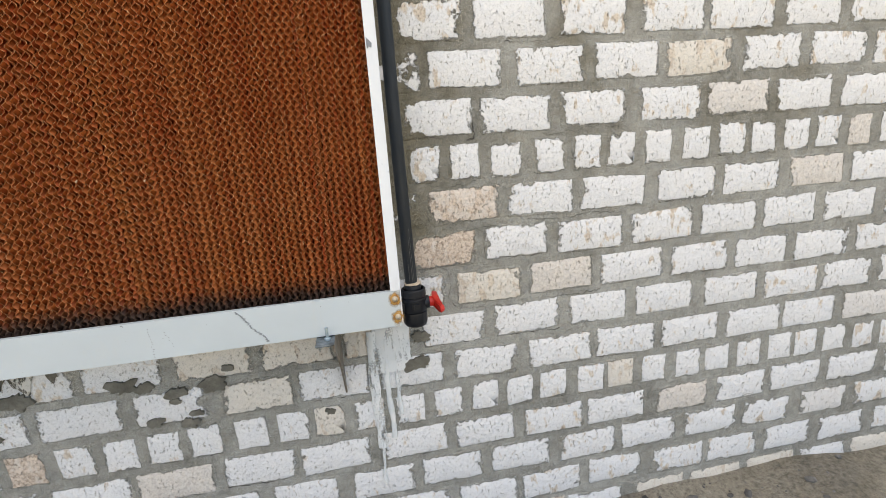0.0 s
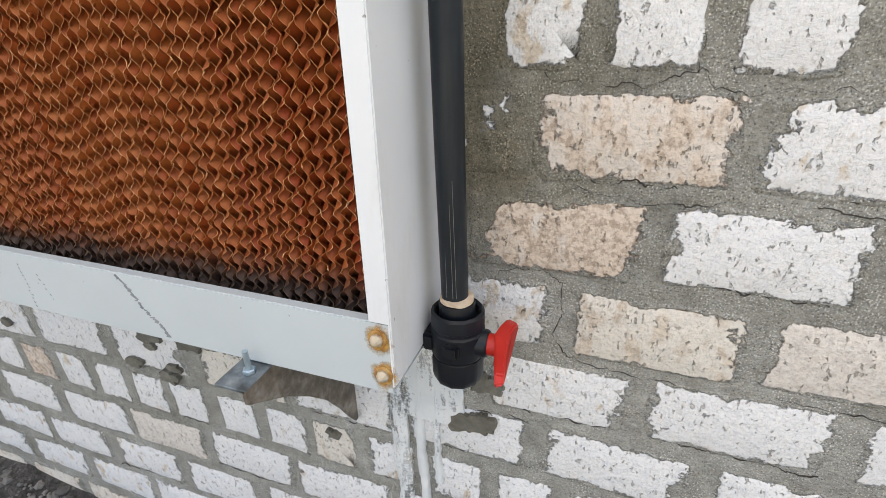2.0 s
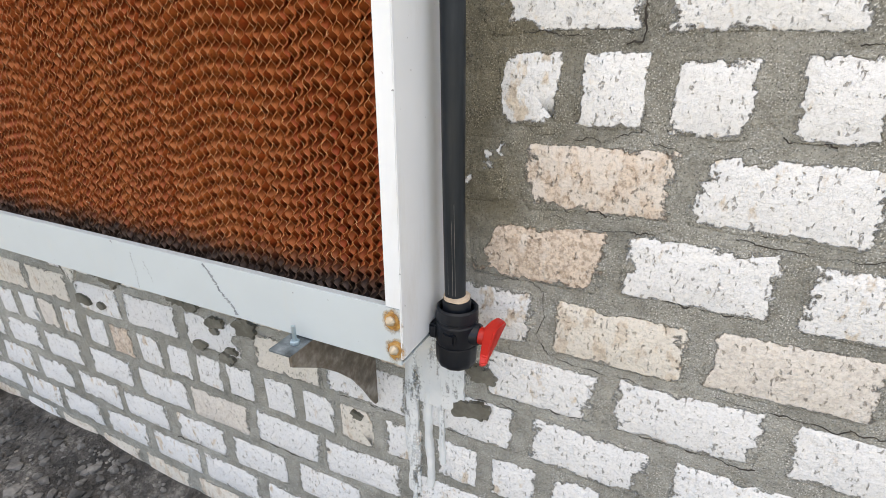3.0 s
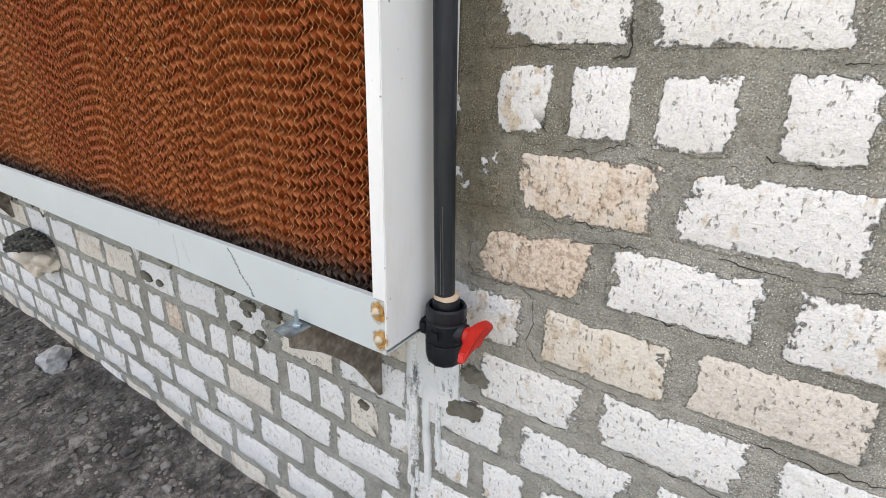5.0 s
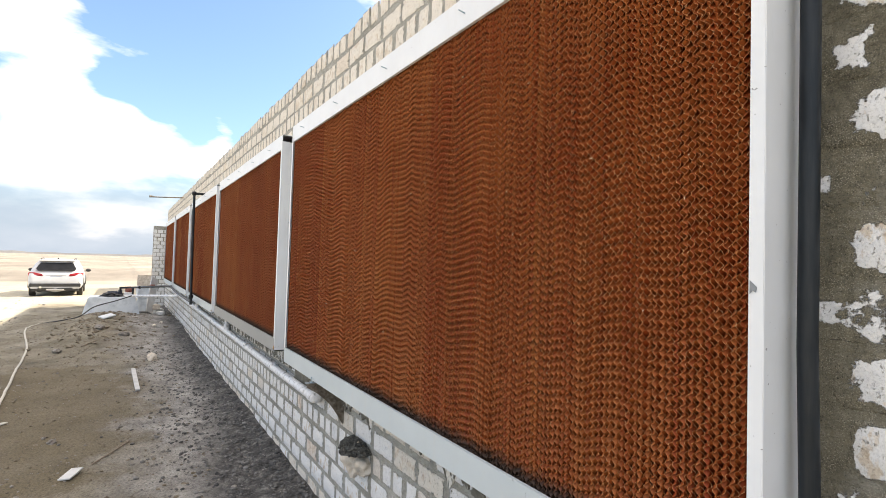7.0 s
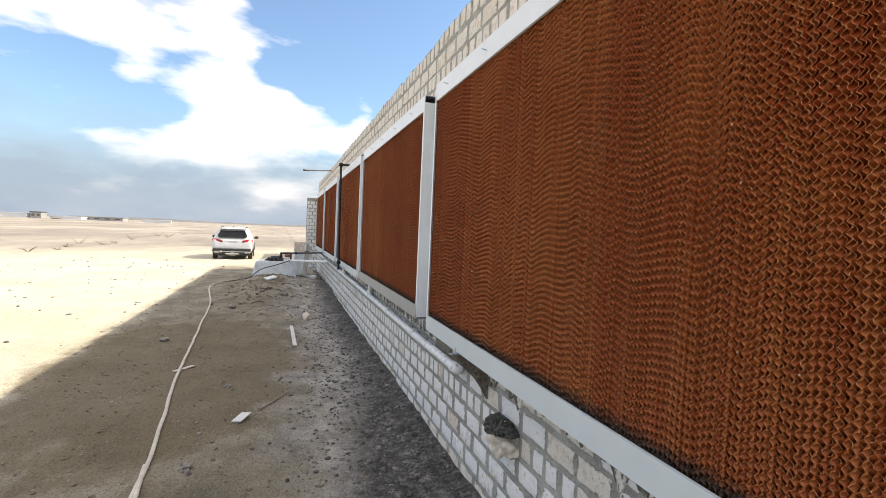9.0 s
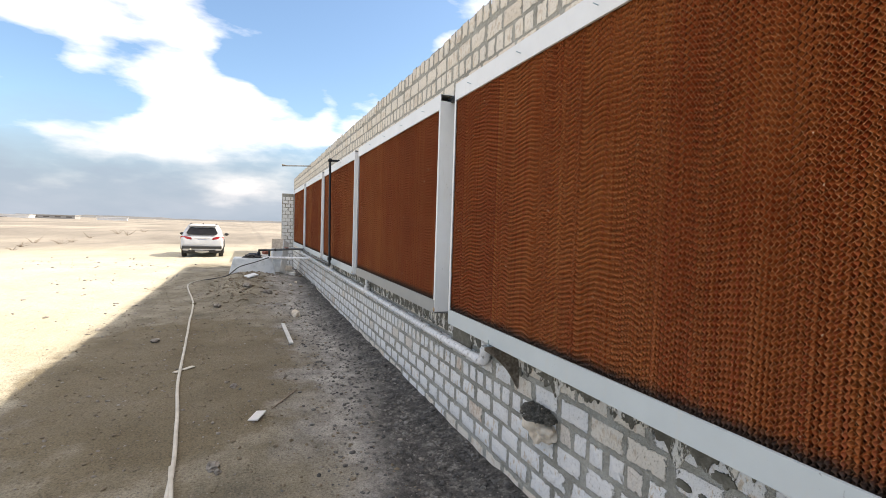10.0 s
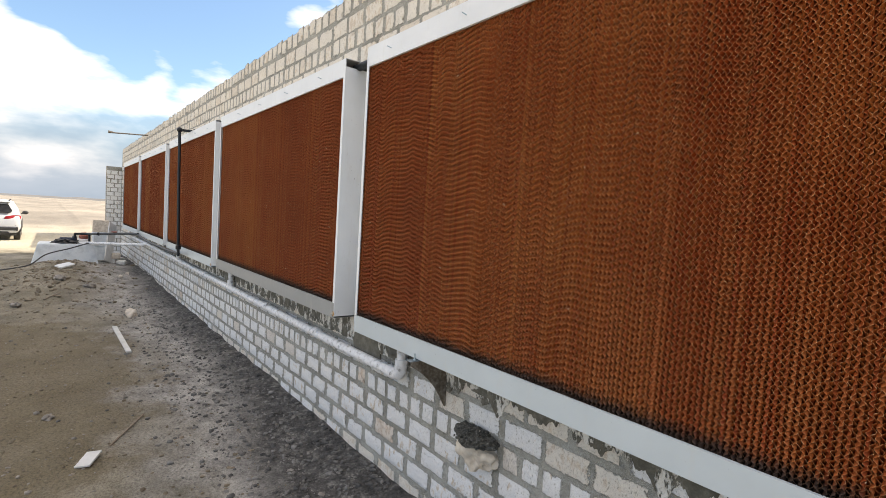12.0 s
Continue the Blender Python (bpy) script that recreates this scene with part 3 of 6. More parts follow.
def slab_of(outline, y0, y1, bm=None):
    """A flat plate from an outline in x and z, between y0 and y1."""
    bm = bm or bmesh.new()
    a = [bm.verts.new((x, y0, z)) for x, z in outline]
    b = [bm.verts.new((x, y1, z)) for x, z in outline]
    bm.faces.new(a)
    bm.faces.new(b[::-1])
    for k in range(len(outline)):
        j = (k + 1) % len(outline)
        bm.faces.new((a[k], b[k], b[j], a[j]))
    bmesh.ops.recalc_face_normals(bm, faces=bm.faces)
    return bm


def rock(size, seed, bm=None, at=(0, 0, 0), sub=2, rough=0.35):
    bm = bm or bmesh.new()
    made = bmesh.ops.create_icosphere(bm, subdivisions=sub, radius=1.0)["verts"]
    for v in made:
        k = 1 + rough * noise.noise(v.co * 1.3 + Vector((seed * 7.1, seed * 3.3, seed))) + 0.4 * rough * noise.noise(v.co * 3.7 + Vector((seed, 0, seed * 5.1)))
        v.co = Vector((v.co.x * size[0] * k, v.co.y * size[1] * k, v.co.z * size[2] * k)) + Vector(at)
    return bm


# ---- the ground: one sheet to the horizon ----
def ground_height(x, y):
    h = 0.0
    h += (0.06 + 0.03 * noise.noise(Vector((x * 1.9, 0.0, 7.0)))) * max(0.0, 1 - abs(min(0.0, y)) / 0.55) ** 1.3
    dx, dy = (x + 12.9) / 2.4, (y + 1.35) / 0.95
    h += 0.27 * math.exp(-(dx * dx + dy * dy) * 0.9)
    q = min(1.0, max(0.0, (-18.5 - x) / 4))
    h -= 0.09 * q * q * (3 - 2 * q)
    if abs(x) < 40 and abs(y) < 40:
        p = Vector((x, y, 0))
        h += 0.028 * noise.noise(p * 0.7) + 0.026 * noise.noise(p * 2.3) + 0.014 * noise.noise(p * 6.1) + 0.05 * math.exp(-(dx * dx + dy * dy) * 0.6) * noise.noise(p * 3.7)
        tracks = math.exp(-((y + 4.6) / 0.5) ** 2) + math.exp(-((y + 6.3) / 0.5) ** 2)
        h -= 0.03 * tracks * (0.5 + noise.noise(p * 0.5))
    else:
        h += 0.35 * noise.noise(Vector((x * 0.02, y * 0.02, 0)))
    if y < -9:
        h += 0.12 * noise.noise(Vector((x * 0.25, y * 0.25, 3))) * min(1, (-9 - y) / 4)
    return h


def make_ground_sheet():
    out = [0.5 * 1.22 ** k for k in range(1, 42)]
    xs = [-19 - v for v in reversed(out)] + [-19 + 0.1 * k for k in range(236)] + [4.6 + v for v in out]
    ys = [-6 - v for v in reversed(out)] + [-6 + 0.08 * k for k in range(81)] + [0.4 + v for v in out]
    verts = [(x, y, ground_height(x, y)) for y in ys for x in xs]
    w = len(xs)
    faces = [(j * w + i, j * w + i + 1, (j + 1) * w + i + 1, (j + 1) * w + i) for j in range(len(ys) - 1) for i in range(w - 1)]
    me = bpy.data.meshes.new("ground")
    me.from_pydata(verts, [], faces)
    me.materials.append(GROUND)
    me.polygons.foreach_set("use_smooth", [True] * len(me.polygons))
    return tagged(new("ground", me), "pale desert sand, browner earth with some shade in its colour, grey builders' dust at the wall", "ground", kind="structure")


make_ground_sheet()

# ---- the wall ----
WALL_END, WALL_START, WALL_TOP = -18.0, 4.2, 3.10
PANELS = [(-0.015, -3.09, 0.922), (-3.36, -6.27, 0.945), (-6.48, -9.30, 0.925), (-9.57, -12.46, 0.925), (-12.73, -15.58, 0.925)]
OPEN_LOW, OPEN_HIGH = 0.985, 2.53


def make_wall():
    spans = [(WALL_END, WALL_START, 0.0, 0.25, -0.4, OPEN_LOW), (WALL_END, WALL_START, 0.0, 0.25, OPEN_HIGH, WALL_TOP)]
    edges = [WALL_START] + [v for r, l, _ in PANELS for v in (r - 0.06, l + 0.06)] + [WALL_END]
    for k in range(0, len(edges), 2):
        spans.append((edges[k + 1], edges[k], 0.0, 0.25, OPEN_LOW, OPEN_HIGH))
    w = part("wall_north", boxes(*spans), MORTAR)
    return tagged(w, "limestone block wall, roughly whitewashed, with wide grey cement joints", "wall", kind="structure")


wall = make_wall()
back = part("wall_back", boxes((WALL_END, WALL_START, 6.0, 6.25, -0.3, 3.0), (WALL_START - 0.25, WALL_START, 0.25, 6.0, -0.3, 3.0), (WALL_END, WALL_END + 0.25, 0.25, 6.0, -0.3, 3.0)), MORTAR)
tagged(back, "plain rear walls of the building", "wall", kind="structure")
# unseen wall added so that its shadow falls on the sand beside the car
wing = part("wall_wing", boxes((-30.0, -21.0, 1.3, 1.55, -0.3, 3.1)), MORTAR)
tagged(wing, "plain unseen wall added to shade the sand beside the car", "wall", kind="structure")
roof = part("ceiling", boxes((WALL_END, WALL_START, 0.25, 6.0, 2.72, 2.82)), MORTAR)
tagged(roof, "plain concrete roof slab inside the walls", "ceiling", kind="structure")


# ---- the cooling panels ----
def pad_mesh(name, width, height, pitch, wave, samples, depth, ribbon, bent, seed=11):
    """Corrugated sheets on edge: steep flutes climb inwards, shallow ones fall inwards, in turn."""
    rng = np.random.default_rng(seed)
    ns = int(round(width / pitch))
    nz = int(height / wave * samples) + 1
    z = np.linspace(0, height, nz)
    drift = np.cumsum(rng.normal(0, 0.30, ns))
    verts, faces, mats, start = [], [], [], 0
    for i in range(ns):
        ph = drift[i] + 2.6 * math.sin(0.36 * i + seed + 2 * math.sin(0.09 * i)) + 2.2 * math.sin(0.083 * i) + 1.2 * math.sin(0.031 * i + 1)
        ph += (1.9 + 1.3 * noise.noise(Vector((i * 0.09, seed, 0.5))) + 1.6 * noise.noise(Vector((i * 0.36, seed, 3.5))) + rng.normal(0, 0.38)) if i % 2 else rng.normal(0, 0.30)
        lean = (0.75 if i % 2 else -1.0) + rng.normal(0, 0.04)
        amp = pitch * 0.60 * rng.uniform(0.9, 1.12)
        x0 = (i + 0.5) * pitch + rng.normal(0, 0.0003)
        stretch = wave * (1 + rng.normal(0, 0.0016))
        proud = abs(rng.normal(0, 0.0016))
        swing = 0.5 * np.sin(z * 4.1 + i * 0.03) + 0.3 * np.sin(z * 9.7 + i * 0.05) + 0.35 * np.sin(z * rng.uniform(4, 9) + rng.uniform(0, 6))
        ragged = rng.normal(0, bent, nz)
        fa = 2 * math.pi * z / stretch + ph + swing
        fx = x0 + amp * np.sin(fa) + ragged
        fy = np.abs(rng.normal(0, 0.0008, nz)) + proud
        # torn nibs that stand out from the cut edge
        torn = rng.random(nz) < 0.035
        fy = fy - torn * rng.uniform(0.001, 0.003, nz)
        fx = fx + torn * rng.uniform(-0.0014, 0.0014, nz)
        wide = ribbon * (rng.uniform(0.55, 1.2, nz) + torn * rng.uniform(0.5, 2.4, nz))
        # each flute runs straight into the depth along its own slant
        bx, bz = x0 + amp * np.sin(fa), z - lean * depth
        rows = [np.stack([fx + wide, fy + 0.0001, z], 1), np.stack([fx, fy, z], 1), np.stack([fx, fy, z], 1), np.stack([bx, np.full(nz, depth), bz], 1)]
        block = np.concatenate(rows)
        k = np.arange(nz - 1)
        for a, mat in ((0, 1), (2, 0)):
            q = start + a * nz + k
            faces.append(np.stack([q, q + nz, q + nz + 1, q + 1], 1))
            mats.append(np.full(nz - 1, mat))
        verts.append(block)
        start += len(block)
    v, f = np.concatenate(verts), np.concatenate(faces)
    me = bpy.data.meshes.new(name)
    me.vertices.add(len(v))
    me.vertices.foreach_set("co", v.astype(np.float32).ravel())
    me.loops.add(f.size)
    me.loops.foreach_set("vertex_index", f.astype(np.int32).ravel())
    me.polygons.add(len(f))
    me.polygons.foreach_set("loop_start", np.arange(0, f.size, 4, dtype=np.int32))
    me.polygons.foreach_set("material_index", np.concatenate(mats).astype(np.int32))
    me.polygons.foreach_set("use_smooth", np.ones(len(f), dtype=bool))
    me.update(calc_edges=True)
    me.materials.append(PAD)
    me.materials.append(PAD_EDGE)
    return me


PAD_W, PAD_H = 0.60, 1.49
PAD_NEAR = pad_mesh("cooling_pad_near", PAD_W, PAD_H, 0.0082, 0.0232, 8, 0.050, 0.0008, 0.0005)
PAD_NEAR_OTHER = pad_mesh("cooling_pad_near", PAD_W, PAD_H, 0.0082, 0.0232, 8, 0.050, 0.0008, 0.0005, 23)
PAD_MID = pad_mesh("cooling_pad_mid", PAD_W, PAD_H, 0.0082, 0.0232, 6, 0.050, 0.0008, 0.0003)
PAD_FAR = pad_mesh("cooling_pad_far", PAD_W, PAD_H, 0.0094, 0.0240, 5, 0.050, 0.0008, 0.0003)
FACE = -0.187


def bolt_head(panel, x, y, z):
    """A pointed screw end in a rust stain that fades out over the paint and runs down a little."""
    bm = bmesh.new()
    fade = bm.verts.layers.float.new("fade")
    rings = []
    for j, f in enumerate((0.0, 0.3, 0.55, 0.8, 1.0)):
        ring = []
        for k in range(24):
            q = 2 * math.pi * k / 24
            r = 0.023 * f * (1 + 0.25 * noise.noise(Vector((math.cos(q) * 1.3, math.sin(q) * 1.3, z * 40))))
            v = bm.verts.new((x + r * 0.85 * math.cos(q), y - 0.0012 * (1 - f) - 0.0004, z + r * (1.3 if math.sin(q) < 0 else 0.85) * math.sin(q)))
            v[fade] = 1 - f
            ring.append(v)
        rings.append(ring)
    for a, b in zip(rings, rings[1:]):
        for k in range(24):
            j = (k + 1) % 24
            bm.faces.new((a[k], b[k], b[j], a[j]))
    bmesh.ops.remove_doubles(bm, verts=rings[0], dist=1e-6)
    rust = part("rust_stain", bm, RUST, panel, "yellow rust stain on the paint", smooth=True)
    w = turned([(0.0115, -0.0005), (0.0115, -0.003), (0.009, -0.0036)], (x, y, z), 'Y', 18)
    part("washer", w, RUST_METAL, rust, "rusted washer", smooth=True)
    h = turned([(0.0075, -0.003), (0.0078, -0.007), (0.006, -0.0095), (0.003, -0.0135), (0.0008, -0.0145)], (x, y, z), 'Y', 8)
    part("bolt", h, BOLT_STEEL, rust, "rusting pointed bolt end")


def folded(profile, x0, x1):
    """A sheet folded to a profile in y and z, from x0 to x1, with softened folds."""
    bm = bmesh.new()
    a = [bm.verts.new((x0, y, z)) for y, z in profile]
    b = [bm.verts.new((x1, y, z)) for y, z in profile]
    bm.faces.new(a)
    bm.faces.new(b[::-1])
    for k in range(len(profile)):
        j = (k + 1) % len(profile)
        bm.faces.new((a[k], b[k], b[j], a[j]))
    bmesh.ops.recalc_face_normals(bm, faces=bm.faces)
    long = [e for e in bm.edges if abs(e.verts[0].co.x - e.verts[1].co.x) > 0.5]
    bmesh.ops.bevel(bm, geom=long, offset=0.0012, segments=2, affect='EDGES', clamp_overlap=True)
    return bm


def angle_post(edge, inward, low, high, flange_low, flange_high):
    """An upright of angle steel: a side plate back to the wall and a front flange."""
    e, i = edge, inward
    out = [(e, -0.004), (e, FACE - 0.0045), (e + i * 0.0265, FACE - 0.0045), (e + i * 0.0265, FACE - 0.0035), (e + i * 0.003, FACE - 0.0035), (e + i * 0.003, -0.004)]
    bm = bmesh.new()
    rings = []
    for z, cut in ((low, True), (flange_low, True), (flange_low + 0.0002, False), (flange_high, False), (max(high, flange_high + 0.0002), True)):
        ring = [(x, y) for x, y in out]
        if cut:
            ring[2], ring[3] = (e + i * 0.0032, FACE - 0.0045), (e + i * 0.0032, FACE - 0.0035)
        rings.append([bm.verts.new((x, y, z)) for x, y in ring])
    for a, b in zip(rings, rings[1:]):
        for q in range(6):
            bm.faces.new((a[q], a[(q + 1) % 6], b[(q + 1) % 6], b[q]))
    bm.faces.new(rings[0])
    bm.faces.new(rings[-1])
    bmesh.ops.recalc_face_normals(bm, faces=bm.faces)
    corner = [v for v in bm.edges if all(abs(w.co.x - e) < 1e-5 and abs(w.co.y - FACE + 0.0045) < 1e-5 for w in v.verts)]
    bmesh.ops.bevel(bm, geom=corner, offset=0.0015, segments=2, affect='EDGES', clamp_overlap=True)
    return bm


def make_panel(k, right, left, low, pads_mesh):
    top_low, top_high = 2.478, 2.592
    panel = thing("cooling_panel", ((right + left) / 2, FACE, low), "brown corrugated evaporative cooling panel in a white steel frame", "cooling panel", "cooling panels along the wall")
    # the second panel's channel is a darker grey than the rest
    steel = GREY_STEEL if k == 1 else PALE_STEEL
    chan = 0.098
    # bottom channel: front face, a lip over the top, a floor under the pads
    lc = low + chan
    b = folded([(-0.004, low), (FACE - 0.003, low), (FACE - 0.003, lc), (FACE + 0.011, lc), (FACE + 0.011, lc - 0.012), (FACE + 0.0085, lc - 0.012), (FACE + 0.0085, lc - 0.003), (FACE, lc - 0.003), (FACE, low + 0.003), (-0.004, low + 0.003)], left, right - 0.004)
    bottom = part("bottom_channel", b, steel, panel, "grey steel gutter channel" if k == 1 else "")
    t = folded([(-0.004, top_high), (FACE - 0.002, top_high), (FACE - 0.002, top_low), (FACE + 0.012, top_low), (FACE + 0.012, top_low + 0.003), (FACE + 0.001, top_low + 0.003), (FACE + 0.001, top_high - 0.003), (-0.004, top_high - 0.003)], left, right - 0.004)
    top = part("top_channel", t, WHITE_STEEL, panel)
    for n, (edge, inward) in enumerate(((right, -1), (left, 1))):
        high = top_high if n == 0 and k == 0 else top_low + (0.062 if k < 2 else 0.095)
        fl, ft = low + chan + 0.001, (top_high if n == 0 and k == 0 else top_low - 0.001)
        s = angle_post(edge, inward, low + 0.012, high, fl, ft)
        part("side_channel", s, WHITE_STEEL, panel, smooth=True)
    inner = right - left - 0.012
    count = 5
    sc = inner / (count * PAD_W)
    for j in range(count):
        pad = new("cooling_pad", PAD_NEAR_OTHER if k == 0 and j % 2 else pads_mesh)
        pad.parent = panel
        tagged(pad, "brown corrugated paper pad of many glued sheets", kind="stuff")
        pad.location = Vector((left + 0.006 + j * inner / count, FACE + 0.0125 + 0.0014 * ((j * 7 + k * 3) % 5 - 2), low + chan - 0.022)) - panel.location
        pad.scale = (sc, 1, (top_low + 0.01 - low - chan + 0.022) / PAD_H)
        # added dark sheet closes each pad; its colour holds the shade of the depth
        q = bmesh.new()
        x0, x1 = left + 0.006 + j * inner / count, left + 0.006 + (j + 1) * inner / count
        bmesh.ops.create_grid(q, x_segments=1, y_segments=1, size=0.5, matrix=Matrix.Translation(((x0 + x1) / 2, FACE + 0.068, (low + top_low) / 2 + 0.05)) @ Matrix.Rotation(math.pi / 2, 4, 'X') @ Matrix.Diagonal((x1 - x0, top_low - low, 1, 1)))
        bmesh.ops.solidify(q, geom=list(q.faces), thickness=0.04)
        part("pad_core", q, PAD_BACK, panel, "added dark sheet behind the pad, shade of its depth in the colour")
    # fixing screws along the top channel
    x = right - 0.36
    while x > left + 0.1:
        r = tube([(x, FACE - 0.002, 2.53), (x + 0.002, FACE - 0.03, 2.533)], 0.0023, 8)
        part("screw", r, BLUE_ZINC, top, "protruding zinc screw")
        x -= 0.615
    if k < 2:
        chips = random.Random(21 + k)
        for j in range(30):
            x0, z0 = chips.uniform(left + 0.1, right - 0.04), chips.uniform(low + chan + 0.05, top_low - 0.03)
            c = tube([(x0, FACE + 0.010, z0), (x0 + chips.uniform(-0.006, 0.006), FACE + 0.004, z0 + chips.uniform(-0.006, 0.006))], [chips.uniform(0.0012, 0.0032), 0.0006], 5)
            part("paper_scrap", c, PAPER_SCRAP, panel, "pale torn paper scrap")
    if k == 0:
        bolt_head(panel, right - 0.017, FACE - 0.003, 1.0)
        bolt_head(panel, right - 0.013, FACE - 0.003, 0.951)
        rng = random.Random(9)
        for j in range(26):
            f = j / 25
            x0, z0 = -0.419 + 0.064 * f + 0.002 * math.sin(9 * f) + rng.uniform(-0.0025, 0.0025), 1.014 - 0.084 * f
            dx, dz = rng.uniform(0.003, 0.009), rng.uniform(-0.006, 0.002)
            c = tube([(x0 - dx / 2, FACE - 0.0032, z0 - dz / 2), (x0 + dx / 2, FACE - 0.0032, z0 + dz / 2)], rng.uniform(0.0007, 0.0017), 5)
            part("pencil_mark", c, PENCIL, bottom, "dark scribbled mark on the channel")
        for x0, z0, dx, dz, count in ((-0.624, 1.002, 0.004, -0.072, 12), (-0.590, 0.990, 0.017, -0.040, 6)):
            for j in range(count):
                f = j / (count - 1)
                u, v = x0 + dx * f + rng.uniform(-0.002, 0.002), z0 + dz * f
                c = tube([(u, FACE - 0.0032, v), (u + rng.uniform(0.001, 0.004), FACE - 0.0032, v - rng.uniform(0.0, 0.003))], 0.0006, 5)
                part("pencil_mark", c, PENCIL, bottom, "faint scribbled mark on the channel")
        n = slab_of([(right - 0.024, 1.625), (right - 0.012, 1.613), (right - 0.0135, 1.603), (right - 0.019, 1.606), (right - 0.024, 1.60)], FACE - 0.0062, FACE - 0.0046)
        part("nick", n, PENCIL, panel, "dark chip in the white paint")
    else:
        bolt_head(panel, right - 0.012, FACE - 0.003, low + 0.03)
    return panel


for k, (right, left, low) in enumerate(PANELS):
    make_panel(k, right, left, low, PAD_NEAR if k == 0 else PAD_MID if k == 1 else PAD_FAR)

# water pipe that runs from panel to panel behind the top channels
for k in range(4):
    x1, x0 = PANELS[k][1], PANELS[k + 1][0]
    p = thing("distribution_pipe", ((x0 + x1) / 2, -0.095, 2.565), "short black water pipe bridging two panel tops", "pipe", "pipes between panels")
    part("pipe", tube([(x0 - 0.05, -0.095, 2.555), (x1 + 0.05, -0.095, 2.555)], 0.024, 16), BLACK_PIPE, p, smooth=True)
    part("union", turned([(0.033, 0.0), (0.036, 0.006), (0.036, 0.03), (0.03, 0.034)], (x1 - 0.042, -0.095, 2.555), 'X', 20), BLACK_VALVE, p, "ribbed union collar", smooth=True)


# ---- brackets under the panel ----
def make_bracket(x):
    b = thing("support_bracket", (x, 0.0, 0.66), "weathered steel gusset bracket with a zinc stud under the panel", "bracket", "panel brackets")
    out = [(-0.238, 0.917), (-0.238, 0.897), (-0.17, 0.852), (-0.125, 0.812), (-0.084, 0.768), (-0.05, 0.718), (-0.026, 0.676), (-0.012, 0.655), (-0.004, 0.655), (-0.004, 0.917)]
    bm = bmesh.new()
    a = [bm.verts.new((x, y, z)) for y, z in out]
    c = [bm.verts.new((x + 0.005, y, z)) for y, z in out]
    bm.faces.new(a)
    bm.faces.new(c[::-1])
    for k in range(len(out)):
        j = (k + 1) % len(out)
        bm.faces.new((a[k], c[k], c[j], a[j]))
    bmesh.ops.recalc_face_normals(bm, faces=bm.faces)
    part("gusset", bm, RAW_STEEL, b)
    part("flange", boxes((x - 0.042, x + 0.0045, -0.238, -0.004, 0.9135, 0.9185), bevel=0.001), BLUED_STEEL, b, "blued steel flange")
    part("stud", tube([(x - 0.013, -0.207, 0.905), (x - 0.013, -0.207, 0.952)], 0.0038, 12), BLUE_ZINC, b, "blue zinc threaded stud", smooth=True)
    part("nut", turned([(0.0078, 0.9187), (0.0083, 0.920), (0.0083, 0.924), (0.0068, 0.9255)], (x - 0.013, -0.207, 0), 'Z', 6), BLUE_ZINC, b, "blue zinc nut")


make_bracket(-0.198)
make_bracket(-2.42)


